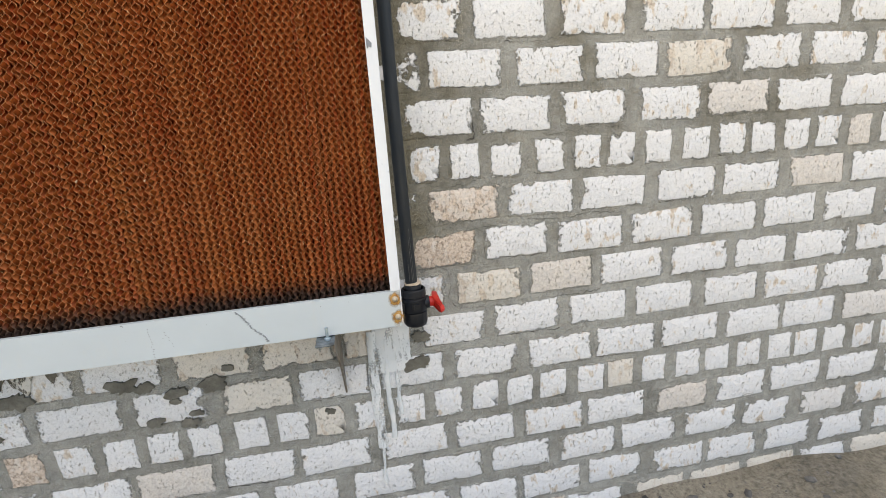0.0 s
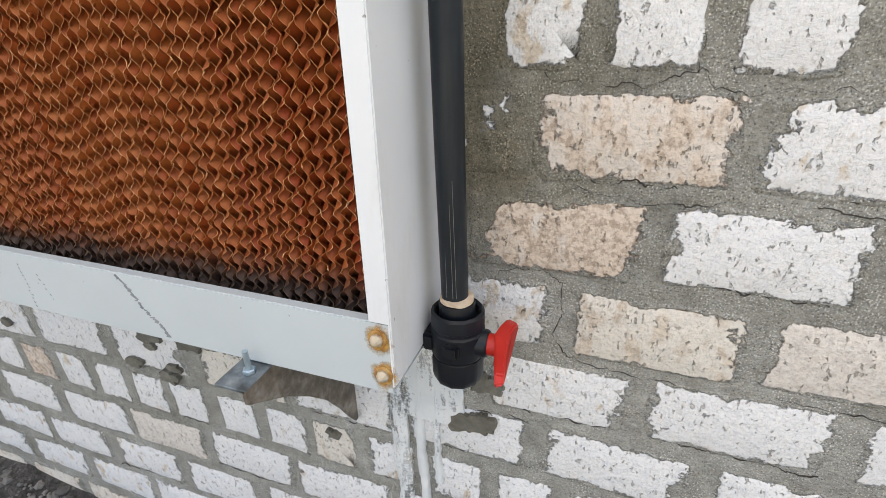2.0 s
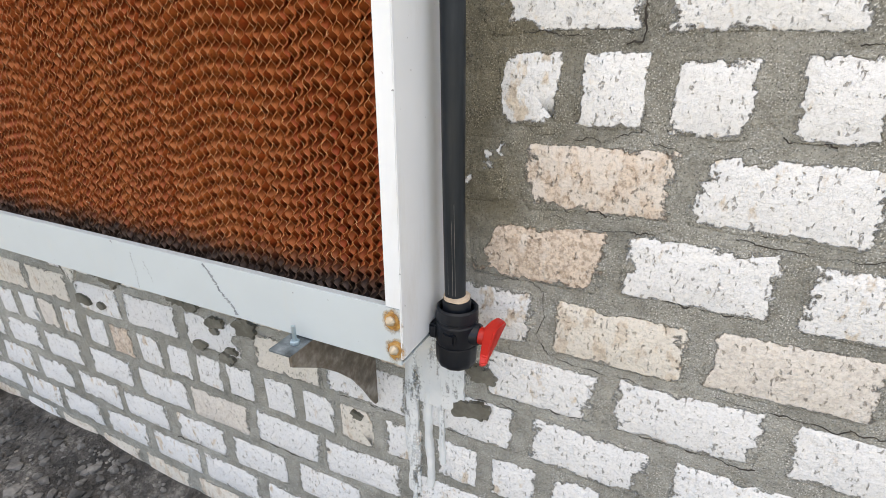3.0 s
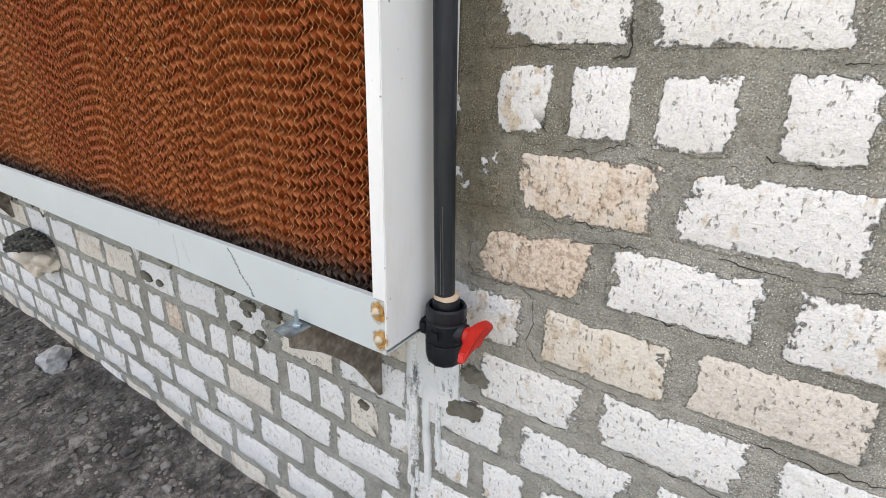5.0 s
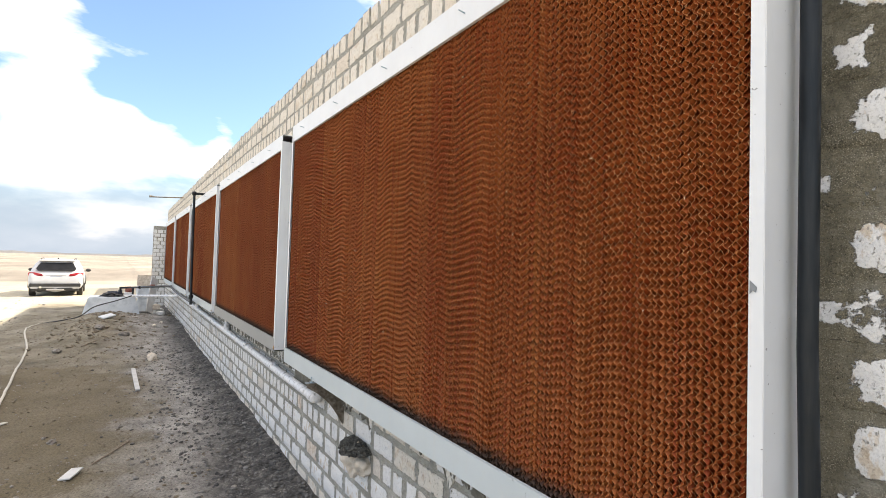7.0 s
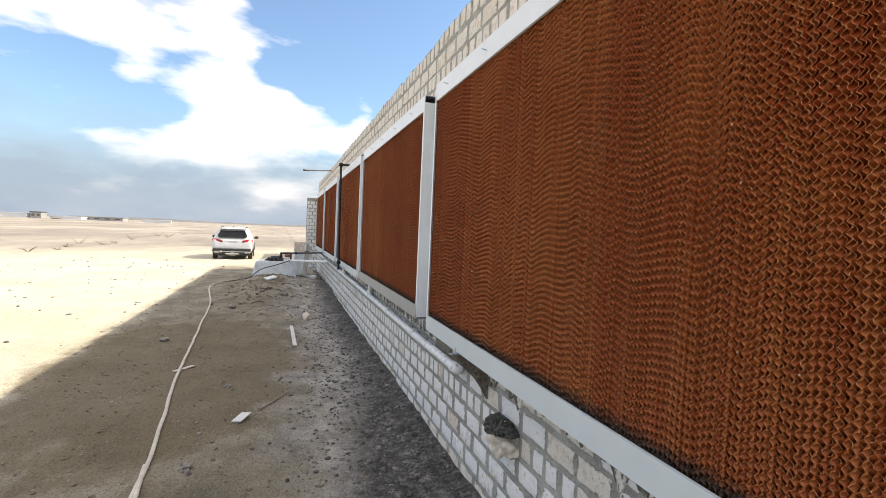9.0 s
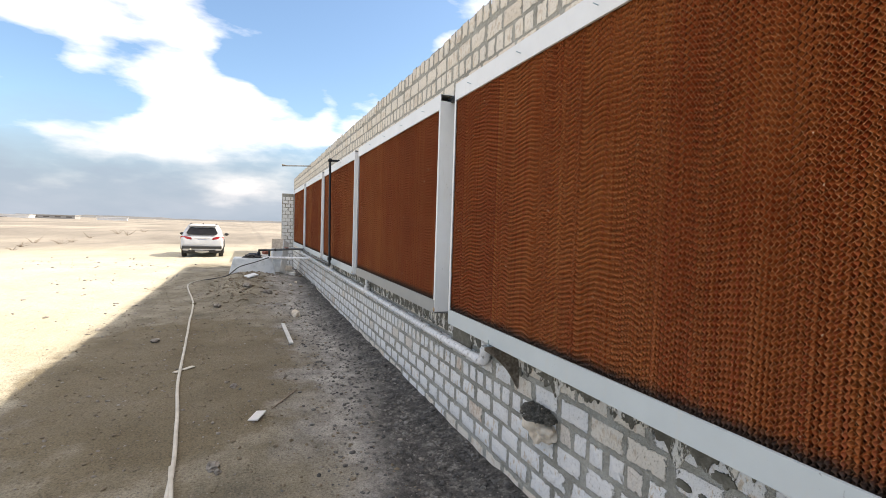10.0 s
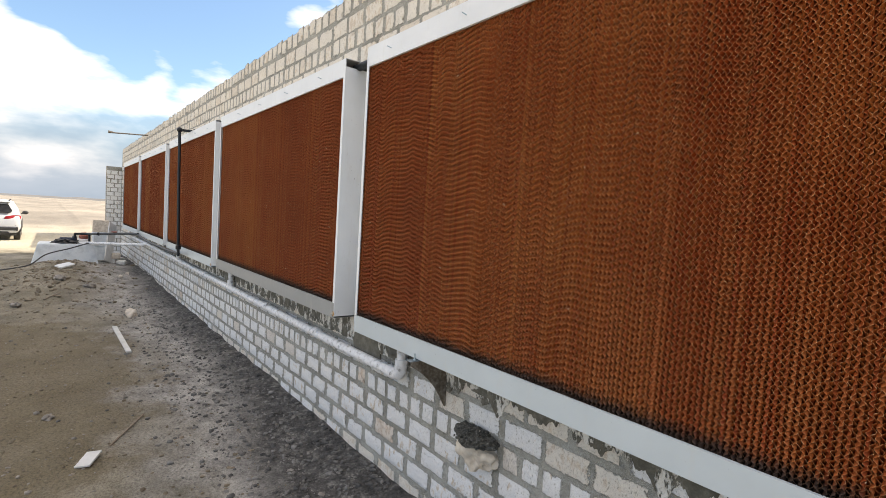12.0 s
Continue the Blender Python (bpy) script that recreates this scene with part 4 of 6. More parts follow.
# ---- the water pipe with its valve ----
def make_valve_pipe():
    x, y = 0.030, -0.085
    t = thing("water_pipe", (x, y, 0.86), "black plastic water pipe ending in a ball valve beside the panel", "pipe")
    part("pipe", tube([(x - 0.006, y, 0.97), (x - 0.010, y - 0.004, 1.2), (x - 0.0135, y - 0.008, 1.5), (x - 0.013, y - 0.004, 2.0), (x - 0.012, y, 2.9)], 0.0170, 24), BLACK_PIPE, t, "black pipe with long pale scratches", smooth=True)
    for a, b, top in ((0.003, 0.001, 1.30), (-0.005, -0.004, 1.42), (0.007, 0.006, 1.16)):
        pts = []
        for k in range(9):
            z = 1.01 + (top - 1.01) * k / 8
            u = a + (b - a) * k / 8
            pts.append((x - 0.006 - 0.0145 * (z - 0.97) + u, y - math.sqrt(0.0171 ** 2 - u * u) - 0.0002 - 0.0065 * min(1.0, (z - 0.97) / 0.5), z))
        part("scratch", tube(pts, 0.00026, 5), SCRATCH, t, "long pale scratch")
    ring = turned([(0.0175, 0.997), (0.0215, 0.999), (0.0215, 1.004), (0.0178, 1.006)], (x - 0.004, y, 0), 'Z', 30)
    for v in ring.verts:
        v.co.z += 0.002 * noise.noise(v.co * 70)
    part("glue_ring", ring, TAN_TAPE, t, "tan ring of dried glue", smooth=True)
    part("socket", turned([(0.0178, 0.999), (0.0225, 0.998), (0.0232, 0.996), (0.0232, 0.965)], (x - 0.004, y, 0), 'Z', 36), BLACK_VALVE, t, "black pipe socket", smooth=True)
    body = part("valve_body", turned([(0.024, 0.972), (0.0275, 0.973), (0.0275, 0.984), (0.031, 0.987), (0.0340, 0.984), (0.0345, 0.975), (0.0345, 0.966), (0.0325, 0.964), (0.0325, 0.960), (0.0350, 0.958), (0.0352, 0.926), (0.0340, 0.922), (0.0305, 0.921)], (x - 0.003, y, 0), 'Z', 48, ribs=12, rib=0.018), BLACK_VALVE, t, "ribbed black valve body", smooth=True)
    part("union_nut", turned([(0.0295, 0.922), (0.0335, 0.919), (0.0340, 0.915), (0.0335, 0.891), (0.0315, 0.882), (0.0265, 0.877), (0.0195, 0.876), (0.0185, 0.882), (0.005, 0.883)], (x - 0.003, y, 0), 'Z', 48, ribs=12, rib=0.035), BLACK_VALVE, t, "fluted black union nut", smooth=True)
    part("lug", boxes((x - 0.047, x - 0.028, y - 0.022, y + 0.018, 0.926, 0.953), bevel=0.004, segments=2), BLACK_VALVE, body, smooth=True)
    part("lug", boxes((x - 0.012, x + 0.010, y - 0.040, y - 0.028, 0.932, 0.954), bevel=0.004, segments=2), BLACK_VALVE, body, smooth=True)
    part("stem_boss", turned([(0.0185, 0.024), (0.0185, 0.036), (0.0165, 0.039)], (x, y - 0.003, 0.942), 'X', 24), BLACK_VALVE, body, smooth=True)
    stem = turned([(0.0145, 0.036), (0.0145, 0.060), (0.0135, 0.066)], (x, y - 0.003, 0.942), 'X', 22)
    handle = part("handle_stem", stem, RED_PLASTIC, t, "round red stem of the valve handle", smooth=True)
    out = [(0.041, 0.013), (0.042, 0.004), (0.034, -0.003), (0.018, -0.012), (0.0, -0.017), (-0.020, -0.016), (-0.048, -0.020), (-0.060, -0.019), (-0.065, -0.010), (-0.058, 0.002), (-0.022, 0.010), (0.0, 0.017), (0.018, 0.019), (0.034, 0.018)]
    bm = bmesh.new()
    a = [bm.verts.new((x + 0.045 + 0.27 * abs(u), y - 0.003 + u, 0.944 + v)) for u, v in out]
    c = [bm.verts.new((x + 0.063 + 0.16 * abs(u), y - 0.003 + u * 0.97, 0.944 + v * 0.72)) for u, v in out]
    bm.faces.new(a)
    bm.faces.new(c[::-1])
    for k in range(len(out)):
        j = (k + 1) % len(out)
        bm.faces.new((a[k], c[k], c[j], a[j]))
    bmesh.ops.recalc_face_normals(bm, faces=bm.faces)
    bmesh.ops.bevel(bm, geom=list(bm.edges), offset=0.0022, segments=2, affect='EDGES', clamp_overlap=True)
    part("handle_wing", bm, RED_PLASTIC, handle, "red butterfly grip", smooth=True)


make_valve_pipe()


# ---- white drain pipe along the wall ----
def make_drain():
    y, r = -0.048, 0.031
    d = thing("drain_pipe", (-2.78, y, 0.70), "white cement-spattered drain pipe fixed along the wall under the panels", "pipe")
    run = spline([(-2.86, y, 0.716), (-3.6, y, 0.712), (-5.0, y + 0.004, 0.716), (-7.0, y, 0.725), (-9.0, y, 0.735), (-12.0, y, 0.745), (-14.5, y, 0.75)], 8)
    part("pipe", tube(run, r, 18), PVC, d, smooth=True)
    part("elbow", tube(spline([(-2.90, y, 0.716), (-2.83, y, 0.717), (-2.79, y, 0.735), (-2.775, y, 0.78), (-2.775, y, 0.815)], 5), r + 0.006, 18), PVC, d, "fat white elbow", smooth=True)
    part("riser", tube([(-2.775, y, 0.80), (-2.775, y, 0.918)], r - 0.003, 18), PVC, d, "short white riser", smooth=True)
    for x in (-3.95, -5.05, -7.4, -8.9, -10.6, -12.6):
        part("coupling", turned([(r + 0.001, 0), (r + 0.006, 0.006), (r + 0.006, 0.07), (r + 0.001, 0.076)], (x, y, 0.716 - (x + 3) * 0.003), 'X', 18), PVC, d, smooth=True)
    for x in (-6.2, -9.1, -12.2):
        z = 0.716 - (x + 3) * 0.003
        part("tee", tube([(x, y, z), (x, y, z + 0.085)], r + 0.005, 18), PVC, d, "upright white tee", smooth=True)
        part("riser", tube([(x, y, z + 0.07), (x, y, 0.922)], r - 0.003, 18), PVC, d, smooth=True)


make_drain()


# ---- cement smears, drips and stains on the wall ----
def ragged_band(name, x0, x1, low, high, rag_low, rag_high, y0=-0.0115, step=0.012, upright=False):
    """A smear of cement with torn edges. Upright: the roles of x and z are swapped."""
    n = max(8, int(abs(x1 - x0) / step))
    lo, hi = [], []
    for k in range(n + 1):
        u = x0 + (x1 - x0) * k / n
        lo.append((u, low + rag_low * (noise.noise(Vector((u * 5.1, low * 9, 1))) + 0.7 * noise.noise(Vector((u * 17, low * 5, 4))) + 0.3 * noise.noise(Vector((u * 47, low, 8))) + 0.14 * noise.noise(Vector((u * 130, low, 2))))))
        hi.append((u, high + rag_high * (noise.noise(Vector((u * 6.3, high * 9, 2))) + 0.6 * noise.noise(Vector((u * 19, high * 5, 5))) + 0.4 * noise.noise(Vector((u * 43, high, 9))) + 0.35 * noise.noise(Vector((u * 120, high, 3))))))
    bm = bmesh.new()
    swap = (lambda u, v: (v, u)) if upright else (lambda u, v: (u, v))
    rows = []
    for (u, v), (_, w) in zip(lo, hi):
        w = max(w, v + 0.002)
        q = []
        for f, y in ((0, 0.002), (0.0, y0 + 0.003), (0.12, y0), (0.5, y0 - 0.002), (0.88, y0), (1.0, y0 + 0.003), (1.0, 0.002)):
            a, b = swap(u, v + (w - v) * f)
            q.append(bm.verts.new((a, y + 0.0015 * noise.noise(Vector((a * 30, b * 30, 0))), b)))
        rows.append(q)
    for a, b in zip(rows, rows[1:]):
        for j in range(6):
            bm.faces.new((a[j], a[j + 1], b[j + 1], b[j]))
    bmesh.ops.recalc_face_normals(bm, faces=bm.faces)
    return bm


def make_smears():
    for x0, x1, low in ((-2.62, -0.95, 0.808), (-9.3, -2.62, 0.775), (-15.6, -9.3, 0.78)):
        part("cement_smear", ragged_band("s", x0, x1, low, 0.955, 0.085 if low > 0.8 else 0.025, 0.0, step=0.005), TORN_PLASTER, wall, "dark cement smeared under the panels", smooth=True)
    part("cement_smear", ragged_band("s", -0.95, -0.30, 0.905, 0.955, 0.035, 0.0), PLASTER, wall, "dark cement smeared under the panel", smooth=True)
    for (r0, l0, _), (r1, l1, _) in zip(PANELS, PANELS[1:]):
        part("cement_smear", ragged_band("s", 0.72, 1.10, r1 - 0.05, l0 + 0.04, 0.03, 0.03, y0=-0.0135, upright=True), PLASTER, wall, "dark cement patch between two panels", smooth=True)
        part("cement_smear", ragged_band("s", 2.36, 2.68, r1 - 0.05, l0 + 0.04, 0.02, 0.02, upright=True), PLASTER, wall, "cement patch between two panels", smooth=True)
    part("cement_smear", ragged_band("s", -15.6, 0.02, 2.57, 2.615, 0.0, 0.022, step=0.03), PLASTER, wall, "cement smeared over the panel tops", smooth=True)
    part("cement_smear", ragged_band("s", 0.80, 0.93, -2.22, -2.03, 0.02, 0.03, upright=True), PLASTER, wall, "dark run of cement", smooth=True)
    # whitewash run down from the panel's corner
    for z0, z1, a, b in ((0.44, 0.84, -0.122, -0.092), (0.47, 0.83, -0.075, -0.058), (0.55, 0.80, -0.042, -0.030), (0.30, 0.46, -0.112, -0.102), (0.70, 0.88, -0.11, 0.01)):
        part("paint_drip", ragged_band("d", z0, z1, a, b, 0.006, 0.007, y0=-0.0100, step=0.008, upright=True), WHITEWASH, wall, "white paint run down the wall", smooth=True)


make_smears()


def make_patch(x, z, r, seed):
    """A torn dab of dark cement on the blocks."""
    rng = random.Random(seed)
    out = []
    tilt = rng.uniform(-0.5, 0.5)
    for k in range(40):
        q = 2 * math.pi * k / 40
        d = Vector((math.cos(q) * 1.1 + seed * 3.7, math.sin(q) * 1.1, 0.3))
        rr = r * (1 + 0.5 * noise.noise(d) + 0.35 * noise.noise(d * 3.1) + 0.25 * noise.noise(d * 8)) * (1 + 0.35 * math.cos(2 * q + tilt))
        rr = max(rr, 0.5 * r)
        out.append((x + rr * math.cos(q), z + rr * math.sin(q)))
    part("cement_dab", slab_of(out, -0.0100 - 0.001 * rng.random(), 0.0), PLASTER, wall, "dark dab of cement on the blocks")


for k, (x, z, r) in enumerate(((0.05, 0.80, 0.022), (0.028, 0.715, 0.030), (-0.252, 0.598, 0.011), (-0.667, 0.734, 0.022), (-0.676, 0.708, 0.012), (-0.738, 0.65, 0.018), (-0.645, 0.632, 0.020), (-0.625, 0.662, 0.012), (-0.746, 0.765, 0.020), (-1.069, 0.774, 0.030), (-1.228, 0.672, 0.022), (-1.145, 0.67, 0.014), (-0.52, 0.79, 0.013), (-0.42, 0.90, 0.02))):
    make_patch(x, z, r, k)
rng_patch = random.Random(4)
for k in range(9):
    make_patch(rng_patch.uniform(-1.3, -0.5), 0.90 - 0.22 * rng_patch.random() ** 1.8, 0.010 + 0.024 * rng_patch.random() ** 2, 40 + k)


def make_crack(points, r=0.0006):
    pts = spline([(x, -0.0008, z) for x, z in points], 22)
    pts = [p + Vector((noise.noise(p * 60) * 0.006 + noise.noise(p * 190) * 0.003, 0, noise.noise(p * 55 + Vector((7, 0, 0))) * 0.009 + noise.noise(p * 210) * 0.0035)) for p in pts]
    part("crack", tube(pts, [r * max(0.05, 0.7 + 1.5 * noise.noise(p * 35 + Vector((0, 5, 0)))) for p in pts], 5), CRACK, wall, "dark crack in the cement joint")


random.seed(5)
make_crack([(0.10, 1.255), (0.20, 1.248), (0.255, 1.262), (0.30, 1.245), (0.42, 1.25)])
make_crack([(0.237, 1.53), (0.245, 1.49), (0.239, 1.44), (0.246, 1.39), (0.228, 1.372)], 0.0012)
make_crack([(0.255, 1.262), (0.262, 1.29), (0.25, 1.315)])
make_crack([(0.09, 1.128), (0.17, 1.126), (0.26, 1.118), (0.32, 1.128)])
make_crack([(0.06, 1.006), (0.13, 1.004), (0.15, 0.96), (0.147, 0.90), (0.20, 0.872), (0.36, 0.868)])
make_crack([(-0.14, 0.735), (-0.02, 0.742), (0.06, 0.738), (0.14, 0.744)])
make_crack([(0.40, 1.13), (0.52, 1.122), (0.6, 1.13), (0.72, 1.12)])
make_crack([(-0.72, 0.725), (-0.6, 0.728), (-0.5, 0.738), (-0.4, 0.735)])
make_crack([(0.42, 0.875), (0.55, 0.87), (0.66, 0.878)])
make_crack([(0.47, 1.375), (0.55, 1.378), (0.61, 1.39), (0.7, 1.38)])
make_crack([(0.34, 1.63), (0.45, 1.628), (0.56, 1.64)])


def make_lump():
    t = thing("mortar_lump", (-2.14, -0.04, 0.46), "stub of block jutting from the wall with crumbled mortar on it", "rubble")
    b = rock((0.10, 0.075, 0.082), 3, at=(-2.14, -0.02, 0.538), sub=4, rough=0.5)
    part("stub", b, LIMESTONE, t, "broken limestone stub", smooth=True)
    m = rock((0.112, 0.085, 0.030), 8, at=(-2.13, -0.04, 0.612), sub=4, rough=0.5)
    for v in m.verts:
        v.co += Vector((noise.noise(v.co * 60), noise.noise(v.co * 55 + Vector((4, 4, 4))), noise.noise(v.co * 50 + Vector((9, 9, 9))))) * 0.012
        if v.co.z < 0.597:
            v.co.z = 0.597 + (v.co.z - 0.597) * 0.3
    crumb = random.Random(12)
    for k in range(170):
        a, q = crumb.uniform(0, 2 * math.pi), math.sqrt(crumb.random())
        x, y = -2.13 + 0.118 * q * math.cos(a), -0.045 + 0.09 * q * math.sin(a)
        size = crumb.uniform(0.004, 0.012)
        rock((size, size, size * 0.8), k, m, (x, y, 0.603 + 0.042 * (1 - q * q) + crumb.uniform(-0.004, 0.005)), 1, 0.6)
    part("mortar_crust", m, LUMP, t, "dark crumbled mortar heap")


make_lump()


# ---- loose things on the ground ----
def g(x, y, up=0.0):
    return (x, y, ground_height(x, y) + up)


def scatter(name, count, pick, sizes, mat, label, seed):
    """Many small stones as one mesh."""
    rng = np.random.default_rng(seed)
    bm = bmesh.new()
    bmesh.ops.create_icosphere(bm, subdivisions=1, radius=1.0)
    bv = np.array([v.co[:] for v in bm.verts])
    bf = np.array([[v.index for v in f.verts] for f in bm.faces])
    bm.free()
    vs, fs = [], []
    for k in range(count):
        x, y = pick(rng)
        s = sizes[0] * (sizes[1] / sizes[0]) ** (rng.random() ** 2.6)
        q = bv * (1 + rng.uniform(-0.28, 0.28, (len(bv), 1))) * (s * rng.uniform(0.7, 1.3), s * rng.uniform(0.7, 1.3), s * rng.uniform(0.4, 0.8))
        a = rng.uniform(0, 6.28)
        q = q @ np.array([[math.cos(a), -math.sin(a), 0], [math.sin(a), math.cos(a), 0], [0, 0, 1]]) + (x, y, ground_height(x, y) + s * 0.15)
        vs.append(q)
        fs.append(bf + k * len(bv))
    me = bpy.data.meshes.new(name)
    me.from_pydata(np.concatenate(vs).tolist(), [], np.concatenate(fs).tolist())
    me.materials.append(mat)
    return tagged(new(name, me), label, "stones", kind="stuff")


scatter("gravel", 10000, lambda r: (0.3 - 10 * r.random() ** 1.6 + 0.5 * r.normal(), -0.02 - abs(r.normal(0, 0.42))), (0.004, 0.022), DARK_STONE, "dark grey gravel and crumbs along the foot of the wall", 1)
scatter("earth_clods", 700, lambda r: (r.normal(-12.3, 1.5), r.normal(-1.5, 0.5)), (0.010, 0.055), CLOD, "dry brown clods over the earth mound", 6)
scatter("earth_crumbs", 8000, lambda r: (r.uniform(-16, 1.5), r.uniform(-3.4, -0.5)), (0.004, 0.018), CLOD, "brown earth crumbs over the shaded ground", 7)
scatter("small_stones", 3600, lambda r: (r.uniform(-16, 1.5), r.uniform(-3.6, -0.1)), (0.004, 0.020), STONE, "pale stones and crumbs strewn over the shaded ground", 2)
scatter("sunlit_stones", 600, lambda r: (r.uniform(-24, -3), r.uniform(-9, -3.2)), (0.008, 0.045), STONE, "small stones strewn over the sunlit sand", 3)


def loose_stone(x, y, size, seed, mat, label, name="stone"):
    b = rock(size, seed, at=g(x, y, size[2] * 0.55), sub=3, rough=0.5)
    return tagged(part(name, b, mat), label, "stone", "loose stones")


loose_stone(-2.06, -0.105, (0.085, 0.06, 0.055), 2, RUBBLE, "pale broken lump of concrete at the foot of the wall")
loose_stone(-3.34, -1.70, (0.055, 0.038, 0.025), 4, STONE, "grey stone lying on the dusty ground")
loose_stone(-3.25, -1.67, (0.028, 0.022, 0.016), 5, STONE, "small grey stone lying on the dusty ground")
loose_stone(-8.6, -0.72, (0.10, 0.07, 0.07), 6, LIMESTONE, "brown broken stone near the wall")
loose_stone(-5.0, -1.62, (0.05, 0.035, 0.02), 7, STONE, "small stone beside the damp patch")
loose_stone(-9.6, -2.0, (0.09, 0.06, 0.04), 9, STONE, "grey stone lying on the dusty ground")
loose_stone(-7.1, -2.6, (0.06, 0.05, 0.03), 10, STONE, "grey stone lying on the dusty ground")
loose_stone(-11.2, -1.5, (0.10, 0.08, 0.05), 12, STONE, "clod on the earth mound")
loose_stone(-10.7, -1.1, (0.08, 0.08, 0.05), 13, STONE, "clod on the earth mound")
loose_stone(-11.9, -0.55, (0.05, 0.035, 0.03), 14, LIMESTONE, "pale broken block near the wall")
loose_stone(-12.3, -0.40, (0.045, 0.035, 0.03), 15, LIMESTONE, "pale broken block near the wall")


def flat_piece(name, a, b, width, thick, mat, label, category, tilt=0.0):
    a, b = Vector(a), Vector(b)
    d = b - a
    bm = boxes((-d.length / 2, d.length / 2, -width / 2, width / 2, 0, thick), bevel=thick * 0.15)
    m = Matrix.Translation((a + b) / 2) @ d.to_track_quat('X', 'Z').to_matrix().to_4x4() @ Matrix.Rotation(radians(tilt), 4, 'X')
    bmesh.ops.transform(bm, matrix=m, verts=bm.verts)
    return tagged(part(name, bm, mat), label, category)


flat_piece("plank", g(-6.58, -0.955, 0.012), g(-7.78, -0.985, 0.014), 0.05, 0.018, PALE_WOOD, "long pale offcut board lying on the ground", "board", 4)
flat_piece("tile_offcut", g(-4.02, -1.455, 0.006), g(-4.165, -1.385, 0.018), 0.085, 0.012, PALE_WOOD, "pale offcut lying on the grey dust", "board", -6)
flat_piece("concrete_flake", g(-12.3, -1.52, 0.03), g(-12.5, -1.30, 0.05), 0.15, 0.03, CONCRETE, "pale slab fragment lying on the mound", "rubble", 12)
flat_piece("stick", g(-4.25, -1.30, 0.006), g(-4.75, -1.05, 0.008), 0.012, 0.008, DRY_TWIG, "thin dry stick lying on the dust", "stick")
flat_piece("stick", g(-5.60, -2.20, 0.006), g(-5.80, -2.04, 0.012), 0.05, 0.008, HOSE, "short pale scrap lying beside the hose", "stick")
flat_piece("stick", g(-9.9, -1.7, 0.01), g(-10.15, -1.5, 0.02), 0.02, 0.012, DRY_TWIG, "dry stick lying on the ground", "stick")


def make_hose():
    t = thing("hose", g(-5.0, -2.1), "dusty cream lay-flat hose trailing over the ground", "hose")
    way = [(1.2, -2.6), (0.0, -2.25), (-1.4, -1.98), (-3.0, -1.925), (-4.2, -2.01), (-5.2, -2.12), (-6.6, -2.21), (-8.4, -2.33), (-10.2, -2.45), (-12.2, -2.74), (-13.3, -2.80), (-13.8, -2.62)]
    bm = tube([Vector(g(x, y, 0.016)) for x, y, _ in spline([(x, y, 0) for x, y in way], 14)], 0.0145, 10)
    for v in bm.verts:
        gz = ground_height(v.co.x, v.co.y) + 0.016
        v.co.z = gz + (v.co.z - gz) * 0.55
    part("hose_run", bm, HOSE, t, smooth=True)
    way2 = [(1.2, -2.35), (-0.3, -2.1), (-1.6, -1.90), (-2.7, -1.88), (-3.45, -1.955)]
    bm = tube([Vector(g(x, y, 0.016)) for x, y, _ in spline([(x, y, 0) for x, y in way2], 14)], 0.0145, 10)
    for v in bm.verts:
        gz = ground_height(v.co.x, v.co.y) + 0.014
        v.co.z = gz + (v.co.z - gz) * 0.55
    part("hose_end", bm, HOSE, t, smooth=True)
    c = thing("cable", g(-13.8, -2.6), "black cable running over the mound to the pump", "cable")
    pts = spline([g(-13.8, -2.62, 0.012), g(-13.5, -2.2, 0.012), g(-13.6, -1.95, 0.03), (-13.95, -1.7, 0.38), (-14.1, -1.3, 0.50), (-14.2, -0.95, 0.62)], 10)
    part("cable_run", tube(pts, 0.013, 8), DARK_RUBBER, c, smooth=True)


make_hose()


